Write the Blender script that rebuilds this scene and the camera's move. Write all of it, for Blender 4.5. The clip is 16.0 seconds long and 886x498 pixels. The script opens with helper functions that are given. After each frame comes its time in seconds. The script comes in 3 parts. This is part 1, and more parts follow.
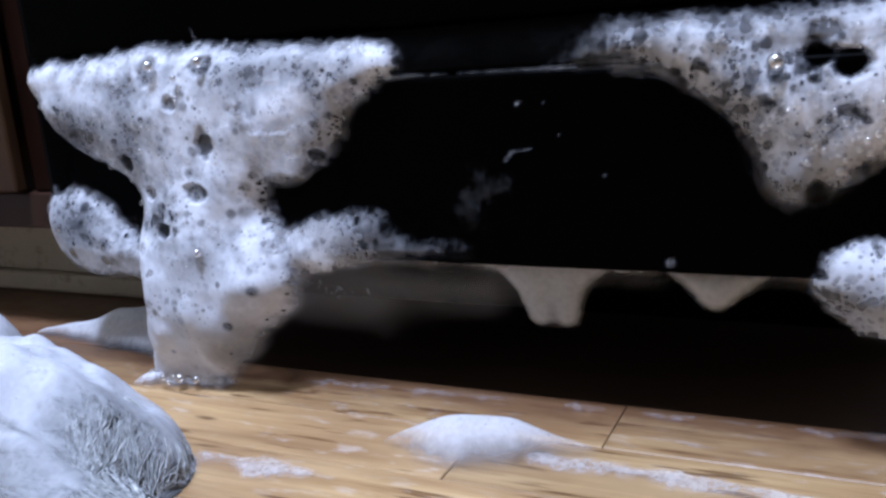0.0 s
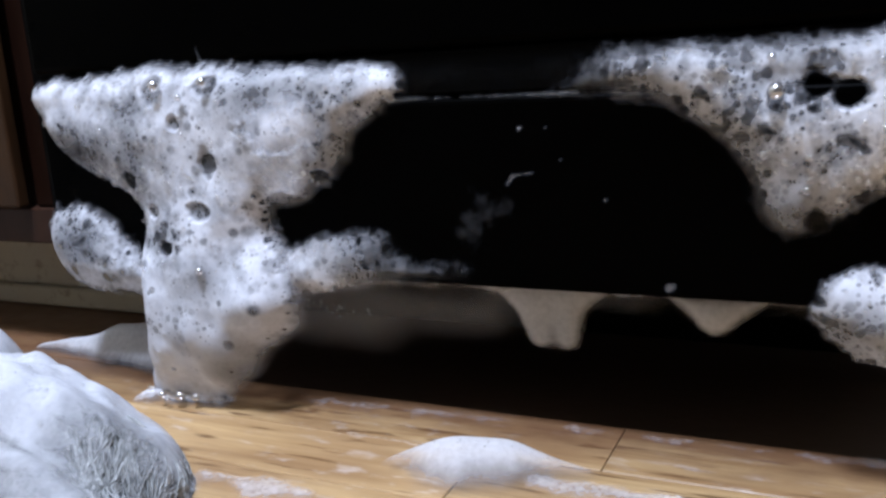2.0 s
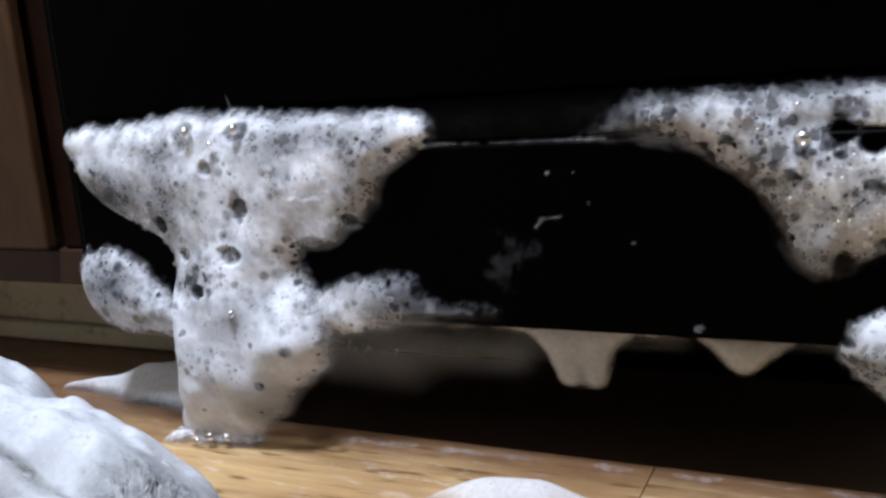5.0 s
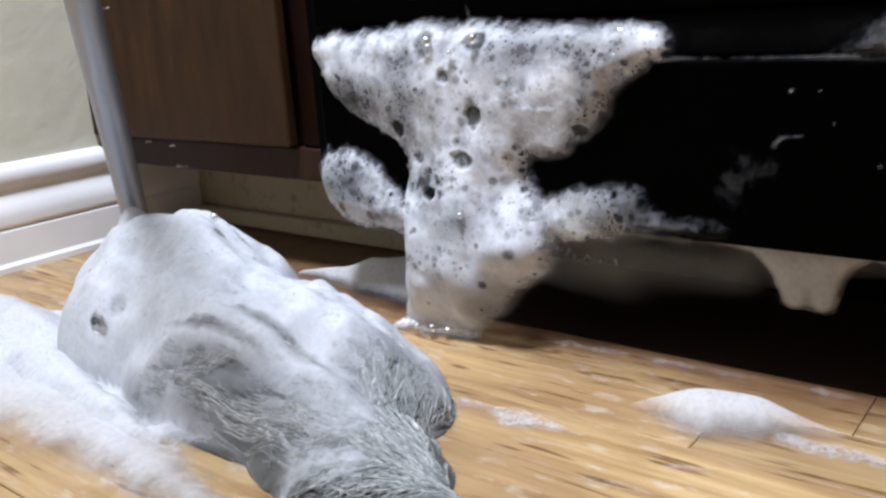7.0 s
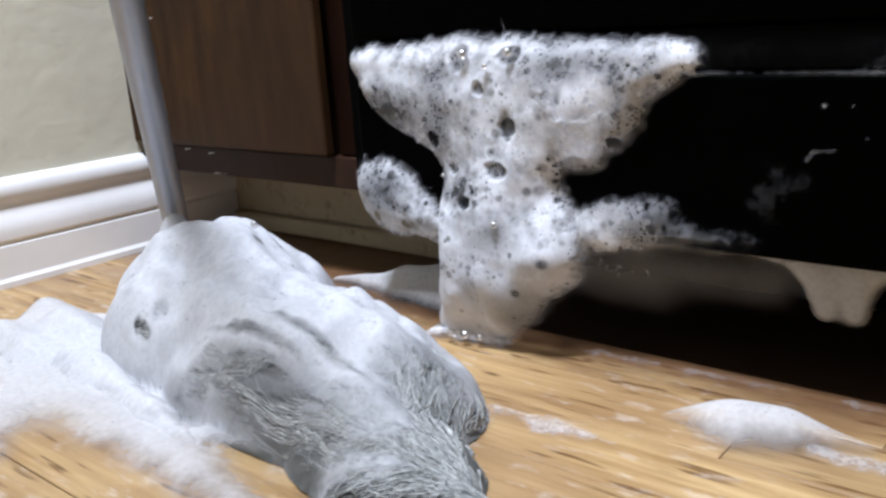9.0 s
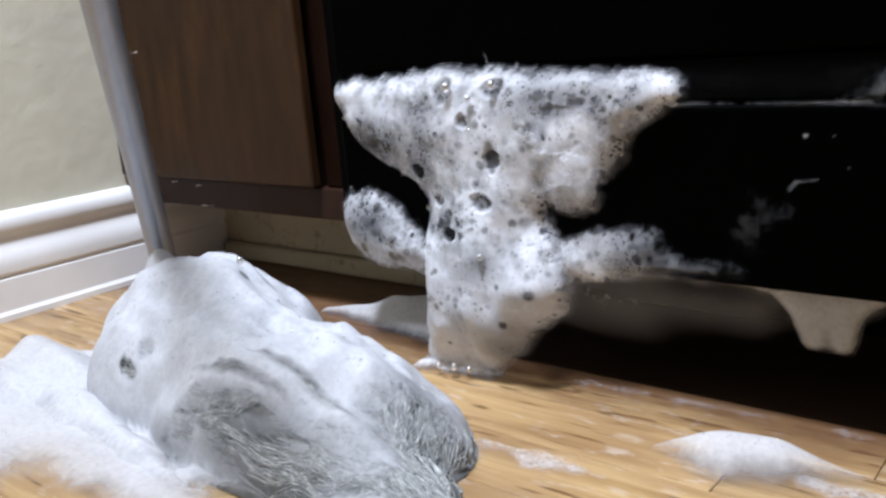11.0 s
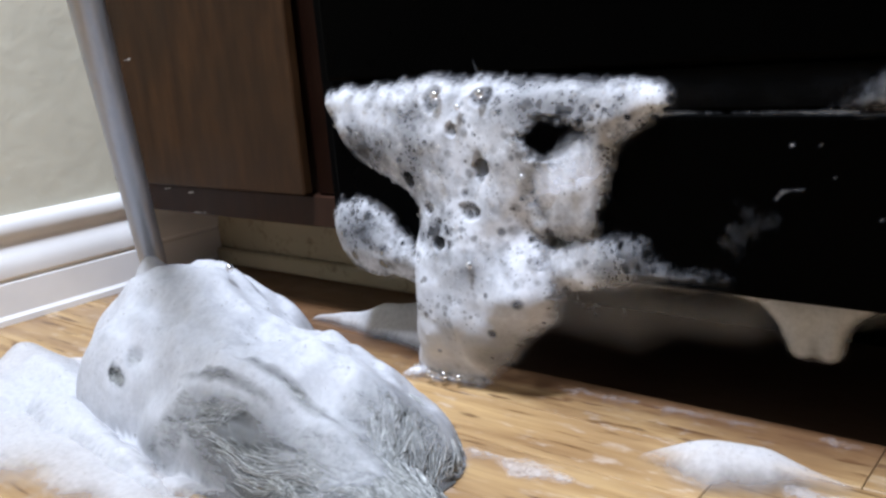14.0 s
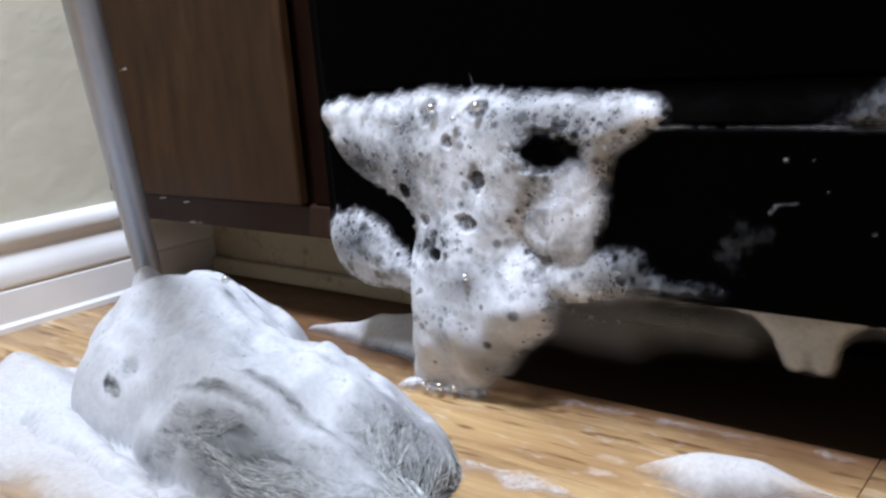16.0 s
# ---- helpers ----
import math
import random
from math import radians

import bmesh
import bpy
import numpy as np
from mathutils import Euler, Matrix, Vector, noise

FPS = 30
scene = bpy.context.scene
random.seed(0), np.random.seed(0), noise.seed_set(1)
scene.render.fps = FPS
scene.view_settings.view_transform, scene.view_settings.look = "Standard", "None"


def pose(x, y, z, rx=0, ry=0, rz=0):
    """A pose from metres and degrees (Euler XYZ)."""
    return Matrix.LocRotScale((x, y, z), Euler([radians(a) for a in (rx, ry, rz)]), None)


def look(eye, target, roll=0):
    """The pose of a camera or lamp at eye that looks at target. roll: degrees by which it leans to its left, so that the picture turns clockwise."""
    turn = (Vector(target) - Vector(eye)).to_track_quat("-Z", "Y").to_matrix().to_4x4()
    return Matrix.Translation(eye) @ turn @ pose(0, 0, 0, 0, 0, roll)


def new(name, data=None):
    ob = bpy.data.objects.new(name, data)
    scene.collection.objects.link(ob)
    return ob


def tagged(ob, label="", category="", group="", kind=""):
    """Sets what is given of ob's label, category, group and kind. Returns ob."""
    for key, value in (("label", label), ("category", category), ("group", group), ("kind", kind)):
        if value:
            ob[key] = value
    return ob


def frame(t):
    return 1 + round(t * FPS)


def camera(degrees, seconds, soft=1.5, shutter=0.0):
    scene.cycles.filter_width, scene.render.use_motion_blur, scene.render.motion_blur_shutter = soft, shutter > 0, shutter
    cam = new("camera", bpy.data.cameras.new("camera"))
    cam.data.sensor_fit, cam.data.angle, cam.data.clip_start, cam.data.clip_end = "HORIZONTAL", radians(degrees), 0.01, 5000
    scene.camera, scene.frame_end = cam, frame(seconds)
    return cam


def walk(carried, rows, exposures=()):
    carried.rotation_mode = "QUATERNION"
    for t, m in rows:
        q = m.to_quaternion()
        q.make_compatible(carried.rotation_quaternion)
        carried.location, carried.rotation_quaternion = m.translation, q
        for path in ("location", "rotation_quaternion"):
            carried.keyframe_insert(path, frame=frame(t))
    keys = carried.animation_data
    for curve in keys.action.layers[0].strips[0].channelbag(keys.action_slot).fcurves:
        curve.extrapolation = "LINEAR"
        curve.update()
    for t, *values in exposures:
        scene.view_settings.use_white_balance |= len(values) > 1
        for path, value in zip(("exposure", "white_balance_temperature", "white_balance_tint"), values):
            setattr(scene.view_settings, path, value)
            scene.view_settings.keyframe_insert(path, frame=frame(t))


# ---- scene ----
# World: x runs along the appliance front, y goes into it, z is up. The appliance's left edge is at x = 0, its face at y = 0.
cam = camera(53.86, 16.0, soft=2.6, shutter=0.4)
PATH = [
    (0, 0.5348, -0.4465, 0.2193, -13.563, 4.281, 25.109),
    (0.5, 0.5344, -0.4459, 0.2217, -13.254, 4.069, 25.312),
    (1, 0.5332, -0.4488, 0.2247, -13.018, 3.862, 25.492),
    (1.5, 0.5335, -0.4490, 0.2236, -12.560, 3.585, 24.981),
    (2, 0.5336, -0.4493, 0.2250, -12.698, 3.651, 25.036),
    (2.5, 0.5329, -0.4493, 0.2253, -12.818, 3.740, 25.380),
    (3, 0.5333, -0.4472, 0.2220, -13.396, 4.116, 25.483),
    (5.3, 0.5235, -0.4624, 0.2403, -10.774, 4.437, 25.400),
    (5.5, 0.5250, -0.4647, 0.2414, -10.773, 5.754, 30.391),
    (5.8, 0.5154, -0.4848, 0.2499, -11.400, 5.917, 35.001),
    (6, 0.5137, -0.5057, 0.2499, -11.830, 4.936, 40.120),
    (6.2, 0.5203, -0.5064, 0.2454, -13.938, 3.875, 42.657),
    (6.5, 0.5117, -0.5051, 0.2386, -15.699, 3.603, 40.504),
    (7, 0.5132, -0.4936, 0.2401, -15.729, 3.714, 37.739),
    (7.5, 0.5133, -0.4920, 0.2416, -15.456, 3.960, 37.818),
    (8, 0.5137, -0.4968, 0.2428, -14.852, 3.815, 39.117),
    (8.5, 0.5154, -0.5001, 0.2449, -15.096, 3.787, 39.689),
    (9, 0.5170, -0.5031, 0.2461, -15.294, 3.708, 39.737),
    (11.5, 0.5201, -0.4947, 0.2549, -13.856, 4.787, 39.114),
    (12, 0.5217, -0.4945, 0.2548, -13.870, 4.726, 39.343),
    (12.5, 0.5223, -0.4934, 0.2546, -13.774, 4.667, 39.123),
    (13, 0.5230, -0.4927, 0.2544, -13.889, 4.795, 39.161),
    (13.5, 0.5225, -0.4927, 0.2534, -13.859, 4.649, 39.156),
    (14, 0.5237, -0.4916, 0.2553, -13.689, 4.511, 39.022),
    (14.5, 0.5227, -0.4945, 0.2559, -13.800, 4.437, 39.084),
    (15, 0.5233, -0.4878, 0.2511, -14.355, 4.125, 38.662),
    (15.5, 0.5251, -0.4873, 0.2576, -13.815, 4.281, 38.561),
    (16, 0.5238, -0.4933, 0.2587, -13.215, 4.258, 38.677),
]
walk(cam, [(t, pose(x, y, z, 90 + p, r, w)) for t, x, y, z, p, r, w in PATH],
     exposures=[(0.0, -0.13, 5450, 17), (1.0, -0.13, 5750, 16), (2.0, -0.1, 5950, 14), (3.2, -0.1, 6000, 12), (6.0, 0.0, 6420, 11), (10.0, 0.0, 6450, 11), (16.0, 0.0, 6280, 11)])

# ---- light: one ceiling lamp in a closed room ----
world = bpy.data.worlds.new("world")
scene.world = world
world.use_nodes = True
world.node_tree.nodes["Background"].inputs[0].default_value = (0.6, 0.68, 0.8, 1)
world.node_tree.nodes["Background"].inputs[1].default_value = 0.02

lamp_data = bpy.data.lights.new("ceiling_light", "AREA")
lamp_data.shape, lamp_data.size = "DISK", 0.36
lamp_data.energy = 97
lamp_data.color = (0.87, 0.955, 1.13)
lamp = new("ceiling_light", lamp_data)
lamp.matrix_world = look((0.30, -0.66, 2.36), (0.30, -0.66, 0.0))


# ---- materials ----
def mat(name):
    m = bpy.data.materials.new(name)
    m.use_nodes = True
    nt = m.node_tree
    return m, nt, nt.nodes["Principled BSDF"], nt.nodes["Material Output"]


def node(nt, kind, **inputs):
    n = nt.nodes.new(kind)
    for k, v in inputs.items():
        key = k.replace("_", " ")
        n.inputs[key].default_value = v
    return n


def coords(nt, scale=(1, 1, 1)):
    c = nt.nodes.new("ShaderNodeTexCoord")
    mp = node(nt, "ShaderNodeMapping", Scale=scale)
    nt.links.new(c.outputs["Object"], mp.inputs["Vector"])
    return mp.outputs["Vector"]


def ramp(nt, fac, stops):
    r = nt.nodes.new("ShaderNodeValToRGB")
    e = r.color_ramp.elements
    while len(e) < len(stops):
        e.new(0.5)
    for i, (p, c) in enumerate(stops):
        e[i].position = p
        e[i].color = (c, c, c, 1) if isinstance(c, (int, float)) else (*c, 1)
    nt.links.new(fac, r.inputs["Fac"])
    return r.outputs["Color"]


def math_node(nt, op, a, b=None, clamp=False):
    n = nt.nodes.new("ShaderNodeMath")
    n.operation, n.use_clamp = op, clamp
    for i, v in enumerate((a, b)):
        if v is None:
            continue
        if isinstance(v, (int, float)):
            n.inputs[i].default_value = v
        else:
            nt.links.new(v, n.inputs[i])
    return n.outputs[0]


def mix_color(nt, fac, a, b):
    n = nt.nodes.new("ShaderNodeMix")
    n.data_type = "RGBA"
    for key, v in ((0, fac), (6, a), (7, b)):
        if isinstance(v, (int, float)):
            n.inputs[key].default_value = v
        elif isinstance(v, tuple):
            n.inputs[key].default_value = (*v, 1)
        else:
            nt.links.new(v, n.inputs[key])
    return n.outputs[2]


def bump(nt, b, height, strength, distance=0.001):
    n = node(nt, "ShaderNodeBump", Strength=strength, Distance=distance)
    nt.links.new(height, n.inputs["Height"])
    nt.links.new(n.outputs["Normal"], b.inputs["Normal"])


def noise_tex(nt, vec, scale, detail=4.0, rough=0.6):
    n = node(nt, "ShaderNodeTexNoise", Scale=scale, Detail=detail, Roughness=rough)
    nt.links.new(vec, n.inputs["Vector"])
    return n.outputs["Fac"]


def voronoi(nt, vec, scale, feature="F1"):
    n = node(nt, "ShaderNodeTexVoronoi", Scale=scale)
    n.feature = feature
    nt.links.new(vec, n.inputs["Vector"])
    return n


def bubble_spots(nt, vec, scale, size, power, grow):
    """Round bubbles: 1 inside a bubble, 0 outside; each cell has its own radius."""
    v = voronoi(nt, vec, scale)
    sep = nt.nodes.new("ShaderNodeSeparateColor")
    nt.links.new(v.outputs["Color"], sep.inputs[0])
    radius = math_node(nt, "MULTIPLY", math_node(nt, "POWER", sep.outputs[0], power), size)
    radius = math_node(nt, "MULTIPLY", radius, grow)
    edge = math_node(nt, "SUBTRACT", radius, v.outputs["Distance"])
    return math_node(nt, "MULTIPLY", edge, 3.4, clamp=True)


def foam_material(name, tint=(0.93, 0.94, 0.97), spots=0.8, streak=None, grainy=0.72, through_light=0.40):
    m, nt, b, out = mat(name)
    vec = coords(nt)
    att = nt.nodes.new("ShaderNodeAttribute")
    att.attribute_name = "froth"
    wob = noise_tex(nt, vec, 260.0, 3.0)
    big = noise_tex(nt, vec, 42.0, 4.0)
    grow = math_node(nt, "MULTIPLY_ADD", att.outputs["Fac"], -1.0)
    grow.node.inputs[2].default_value = 2.0
    s = math_node(nt, "MAXIMUM", bubble_spots(nt, vec, 210.0, 0.62, 2.6, grow), bubble_spots(nt, vec, 380.0, 0.62, 2.0, grow))
    # bubbles gather in patches, the rest is fine dense froth
    patch = math_node(nt, "MAXIMUM", ramp(nt, big, [(0.47, 0.05), (0.62, 0.75)]), math_node(nt, "SUBTRACT", 1.0, att.outputs["Fac"]))
    grade = nt.nodes.new("ShaderNodeAttribute")
    grade.attribute_name = "coarse"
    s = math_node(nt, "MULTIPLY", math_node(nt, "MULTIPLY", s, patch), grade.outputs["Fac"])
    s = math_node(nt, "MULTIPLY", s, spots, clamp=True)
    d = att.outputs["Fac"]
    cloud = noise_tex(nt, vec, 52.0, 4.0, 0.6)
    cloud = ramp(nt, cloud, [(0.34, 1.0 - 0.72 * spots), (0.56, 1.0)])
    # fine froth is even, coarse froth cloudy
    cloud = math_node(nt, "SUBTRACT", 1.0, math_node(nt, "MULTIPLY", math_node(nt, "SUBTRACT", 1.0, cloud), grade.outputs["Fac"]))
    d = math_node(nt, "MULTIPLY", d, cloud, clamp=True)
    fine = ramp(nt, wob, [(0.30, grainy), (0.6, 1.0)])
    d = math_node(nt, "MULTIPLY", d, fine, clamp=True)
    if streak:
        st = noise_tex(nt, coords(nt, streak), 1.0, 5.0, 0.65)
        d = math_node(nt, "MULTIPLY", d, ramp(nt, math_node(nt, "ADD", st, math_node(nt, "MULTIPLY", att.outputs["Fac"], 0.38)), [(0.45, 0.0), (0.70, 1.0)]), clamp=True)
    d = math_node(nt, "MULTIPLY", d, math_node(nt, "SUBTRACT", 1.0, s), clamp=True)
    col = mix_color(nt, ramp(nt, big, [(0.3, 0.0), (0.7, 1.0)]), tuple(c * 0.92 for c in tint), tint)
    nt.links.new(col, b.inputs["Base Color"])
    b.inputs["Roughness"].default_value = 0.6
    b.inputs["Specular IOR Level"].default_value = 0.25
    cell = voronoi(nt, vec, 620.0)
    hgt = math_node(nt, "MULTIPLY", cell.outputs["Distance"], -0.5)
    bump(nt, b, math_node(nt, "ADD", hgt, wob), 0.05, 0.001)
    tl = nt.nodes.new("ShaderNodeBsdfTranslucent")
    tl.inputs[0].default_value = (*tint, 1)
    soft = nt.nodes.new("ShaderNodeMixShader")
    soft.inputs[0].default_value = through_light
    nt.links.new(b.outputs[0], soft.inputs[1])
    nt.links.new(tl.outputs[0], soft.inputs[2])
    tr = nt.nodes.new("ShaderNodeBsdfTransparent")
    mx = nt.nodes.new("ShaderNodeMixShader")
    nt.links.new(d, mx.inputs[0])
    nt.links.new(tr.outputs[0], mx.inputs[1])
    nt.links.new(soft.outputs[0], mx.inputs[2])
    nt.links.new(mx.outputs[0], out.inputs["Surface"])
    return m


FOAM = foam_material("soap_foam", tint=(0.92, 0.935, 0.98), spots=0.7, grainy=0.90, through_light=0.24)
FOAM_FINE = foam_material("fine_soap_foam", tint=(0.78, 0.785, 0.80), spots=0.06, grainy=0.86)
FOAM_STREAK = foam_material("foam_in_yarn", tint=(0.84, 0.85, 0.885), spots=0.22, grainy=0.90, streak=(26, 120, 120))
FOAM_FILM = foam_material("thin_soap_film", spots=0.6)


def bubble_material(name, share, rough):
    m, nt, b, out = mat(name)
    g = node(nt, "ShaderNodeBsdfGlossy", Roughness=rough)
    tr = nt.nodes.new("ShaderNodeBsdfTransparent")
    mx = nt.nodes.new("ShaderNodeMixShader")
    mx.inputs[0].default_value = share
    nt.links.new(tr.outputs[0], mx.inputs[1])
    nt.links.new(g.outputs[0], mx.inputs[2])
    nt.links.new(mx.outputs[0], out.inputs["Surface"])
    return m


BUBBLE = bubble_material("clear_bubble", 0.2, 0.10)
BUBBLE_LARGE = bubble_material("large_clear_bubble", 0.5, 0.22)


def wood_floor_material():
    m, nt, b, out = mat("oak_floor")
    info = nt.nodes.new("ShaderNodeObjectInfo")
    vec = coords(nt, (1, 1, 1))
    off = nt.nodes.new("ShaderNodeVectorMath")
    off.operation = "MULTIPLY_ADD"
    rnd = nt.nodes.new("ShaderNodeCombineXYZ")
    nt.links.new(info.outputs["Random"], rnd.inputs[0])
    nt.links.new(info.outputs["Random"], rnd.inputs[1])
    nt.links.new(rnd.outputs[0], off.inputs[0])
    off.inputs[1].default_value = (7.0, 3.0, 1.0)
    nt.links.new(vec, off.inputs[2])
    mp = node(nt, "ShaderNodeMapping", Scale=(5, 95, 60))
    nt.links.new(off.outputs[0], mp.inputs["Vector"])
    grain = noise_tex(nt, mp.outputs[0], 1.0, 6.0, 0.62)
    mp2 = node(nt, "ShaderNodeMapping", Scale=(6, 22, 22))
    nt.links.new(off.outputs[0], mp2.inputs["Vector"])
    broad = noise_tex(nt, mp2.outputs[0], 1.0, 3.0, 0.5)
    col = ramp(nt, grain, [(0.27, (0.145, 0.072, 0.028)), (0.42, (0.335, 0.205, 0.088)), (0.58, (0.47, 0.315, 0.148)), (0.82, (0.57, 0.40, 0.205))])
    col = mix_color(nt, ramp(nt, broad, [(0.36, 0.75), (0.6, 0.0)]), col, (0.27, 0.16, 0.075))
    # short dark grain checks
    mp3 = node(nt, "ShaderNodeMapping", Scale=(14, 150, 60))
    nt.links.new(off.outputs[0], mp3.inputs["Vector"])
    chk = noise_tex(nt, mp3.outputs[0], 1.0, 2.0, 0.5)
    col = mix_color(nt, ramp(nt, chk, [(0.60, 0.0), (0.68, 0.85)]), col, (0.10, 0.045, 0.015))
    # dried soap marks, drawn out along the boards
    mp4 = node(nt, "ShaderNodeMapping", Scale=(34, 105, 60))
    nt.links.new(off.outputs[0], mp4.inputs["Vector"])
    soap = noise_tex(nt, mp4.outputs[0], 1.0, 4.0, 0.6)
    wide = noise_tex(nt, off.outputs[0], 9.0, 2.0, 0.5)
    mark = math_node(nt, "MULTIPLY", ramp(nt, soap, [(0.56, 0.0), (0.68, 0.42)]), ramp(nt, wide, [(0.38, 0.0), (0.55, 1.0)]))
    col = mix_color(nt, mark, col, (0.62, 0.54, 0.47))
    # boards turn dark reddish brown towards the appliance, with a ragged edge
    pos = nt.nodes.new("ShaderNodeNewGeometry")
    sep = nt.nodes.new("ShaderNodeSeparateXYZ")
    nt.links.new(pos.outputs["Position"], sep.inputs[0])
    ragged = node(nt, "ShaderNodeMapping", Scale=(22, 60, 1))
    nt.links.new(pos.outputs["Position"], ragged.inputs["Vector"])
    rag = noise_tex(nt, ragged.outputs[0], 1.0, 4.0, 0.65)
    tone_level = math_node(nt, "ADD", sep.outputs["Y"], math_node(nt, "MULTIPLY", math_node(nt, "SUBTRACT", rag, 0.5), 0.05))
    col = mix_color(nt, ramp(nt, math_node(nt, "MULTIPLY", math_node(nt, "ADD", tone_level, 0.034), 10.0), [(0.05, 0.0), (0.5, 0.85)]), col, (0.10, 0.045, 0.022))
    tone = nt.nodes.new("ShaderNodeHueSaturation")
    nt.links.new(math_node(nt, "MULTIPLY_ADD", info.outputs["Random"], 0.35), tone.inputs["Value"])
    tone.inputs["Value"].links[0].from_node.inputs[2].default_value = 0.84
    nt.links.new(col, tone.inputs["Color"])
    nt.links.new(tone.outputs[0], b.inputs["Base Color"])
    nt.links.new(ramp(nt, broad, [(0.3, 0.28), (0.7, 0.5)]), b.inputs["Roughness"])
    b.inputs["Specular IOR Level"].default_value = 0.35
    bump(nt, b, grain, 0.25, 0.0006)
    return m


def cabinet_material(name, dark, light, spec=0.18):
    m, nt, b, out = mat(name)
    vec = coords(nt, (70, 70, 13))
    grain = noise_tex(nt, vec, 1.0, 6.0, 0.65)
    blot = noise_tex(nt, coords(nt), 14.0, 4.0, 0.6)
    col = ramp(nt, grain, [(0.3, dark), (0.72, light)])
    col = mix_color(nt, ramp(nt, blot, [(0.35, 0.5), (0.65, 0.0)]), col, tuple(c * 0.6 for c in dark))
    nt.links.new(col, b.inputs["Base Color"])
    nt.links.new(ramp(nt, blot, [(0.3, 0.45), (0.7, 0.65)]), b.inputs["Roughness"])
    b.inputs["Specular IOR Level"].default_value = spec
    bump(nt, b, grain, 0.2, 0.0005)
    return m


def painted_material(name, color, rough, scale, strength, distance, dirt=None):
    m, nt, b, out = mat(name)
    vec = coords(nt)
    n1 = noise_tex(nt, vec, scale, 4.0, 0.55)
    n2 = noise_tex(nt, vec, scale * 0.22, 3.0, 0.5)
    col = mix_color(nt, ramp(nt, n2, [(0.35, 0.0), (0.68, 1.0)]), tuple(c * 0.9 for c in color), color)
    if dirt:
        n3 = noise_tex(nt, vec, 60.0, 5.0, 0.7)
        col = mix_color(nt, ramp(nt, n3, [(0.56, 0.0), (0.70, 0.65)]), col, dirt)
    nt.links.new(col, b.inputs["Base Color"])
    b.inputs["Roughness"].default_value = rough
    b.inputs["Specular IOR Level"].default_value = 0.25
    bump(nt, b, math_node(nt, "ADD", n1, n2), strength, distance)
    return m


def black_material(name, rough, base=0.004, spec=0.2):
    m, nt, b, out = mat(name)
    n = noise_tex(nt, coords(nt), 30.0, 5.0, 0.6)
    nt.links.new(mix_color(nt, n, (base * 0.7,) * 3, (base * 1.4,) * 3), b.inputs["Base Color"])
    nt.links.new(ramp(nt, n, [(0.3, rough * 0.85), (0.7, rough * 1.15)]), b.inputs["Roughness"])
    b.inputs["Specular IOR Level"].default_value = spec
    return m


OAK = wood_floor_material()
CAB = cabinet_material("walnut_stained_wood", (0.022, 0.0095, 0.0031), (0.060, 0.0265, 0.0084))
# near-black copy of the cabinet wood: the stile's shadow put into its colour
CAB_STILE = cabinet_material("shade_black_wood", (0.008, 0.0030, 0.0018), (0.016, 0.006, 0.003), spec=0.04)
# rail and carcass: a darker brown than the door
CAB_DARK = cabinet_material("darker_brown_wood", (0.020, 0.008, 0.004), (0.046, 0.019, 0.010))
WALL = painted_material("textured_wall_paint", (0.69, 0.655, 0.52), 0.65, 52.0, 0.28, 0.004)
TRIM = painted_material("white_gloss_paint", (0.90, 0.89, 0.87), 0.3, 50.0, 0.12, 0.001)
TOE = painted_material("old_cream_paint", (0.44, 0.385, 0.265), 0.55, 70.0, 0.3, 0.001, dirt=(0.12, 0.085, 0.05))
# unseen walls and ceiling, kept dark so little light bounces into the gap
DIM = painted_material("low_bounce_brown", (0.16, 0.14, 0.12), 0.7, 60.0, 0.2, 0.002)
CEIL = painted_material("ceiling_paint", (0.45, 0.44, 0.42), 0.8, 80.0, 0.2, 0.001)
# slab colour holds the deep shade under the appliance
SHADE_SLAB = painted_material("shade_dark_slab", (0.055, 0.032, 0.02), 0.6, 60.0, 0.4, 0.002)
BLACK = black_material("black_enamel", 0.3, 0.0004, 0.012)
BLACK_MATT = black_material("black_plastic", 0.6, 0.0007, 0.02)


def pole_material():
    m, nt, b, out = mat("grey_painted_steel")
    vec = coords(nt, (90, 90, 8))
    n = noise_tex(nt, vec, 1.0, 5.0, 0.65)
    nt.links.new(mix_color(nt, n, (0.29, 0.315, 0.36), (0.42, 0.45, 0.50)), b.inputs["Base Color"])
    b.inputs["Metallic"].default_value = 0.5
    nt.links.new(ramp(nt, n, [(0.3, 0.32), (0.7, 0.45)]), b.inputs["Roughness"])
    return m


POLE = pole_material()


def yarn_material(name, tone_level=1.0):
    m, nt, b, out = mat(name)
    geo = nt.nodes.new("ShaderNodeNewGeometry")
    vec = coords(nt)
    n = noise_tex(nt, vec, 220.0, 4.0, 0.7)
    isl = ramp(nt, geo.outputs["Random Per Island"], [(0.0, (0.22, 0.226, 0.212)), (0.5, (0.38, 0.387, 0.37)), (1.0, (0.60, 0.608, 0.59))])
    # values below 1 blend crevice shade into the yarn colour
    isl = mix_color(nt, 1.0 - tone_level, isl, (0.05, 0.053, 0.05))
    nt.links.new(mix_color(nt, ramp(nt, n, [(0.35, 0.6), (0.65, 0.0)]), isl, (0.13, 0.135, 0.13)), b.inputs["Base Color"])
    b.inputs["Roughness"].default_value = 0.75
    bump(nt, b, n, 0.5, 0.001)
    return m


YARN = yarn_material("grey_mop_yarn")
# core yarn: shade of the gaps between strings is in its colour
YARN_CORE = yarn_material("shaded_core_yarn", 0.14)


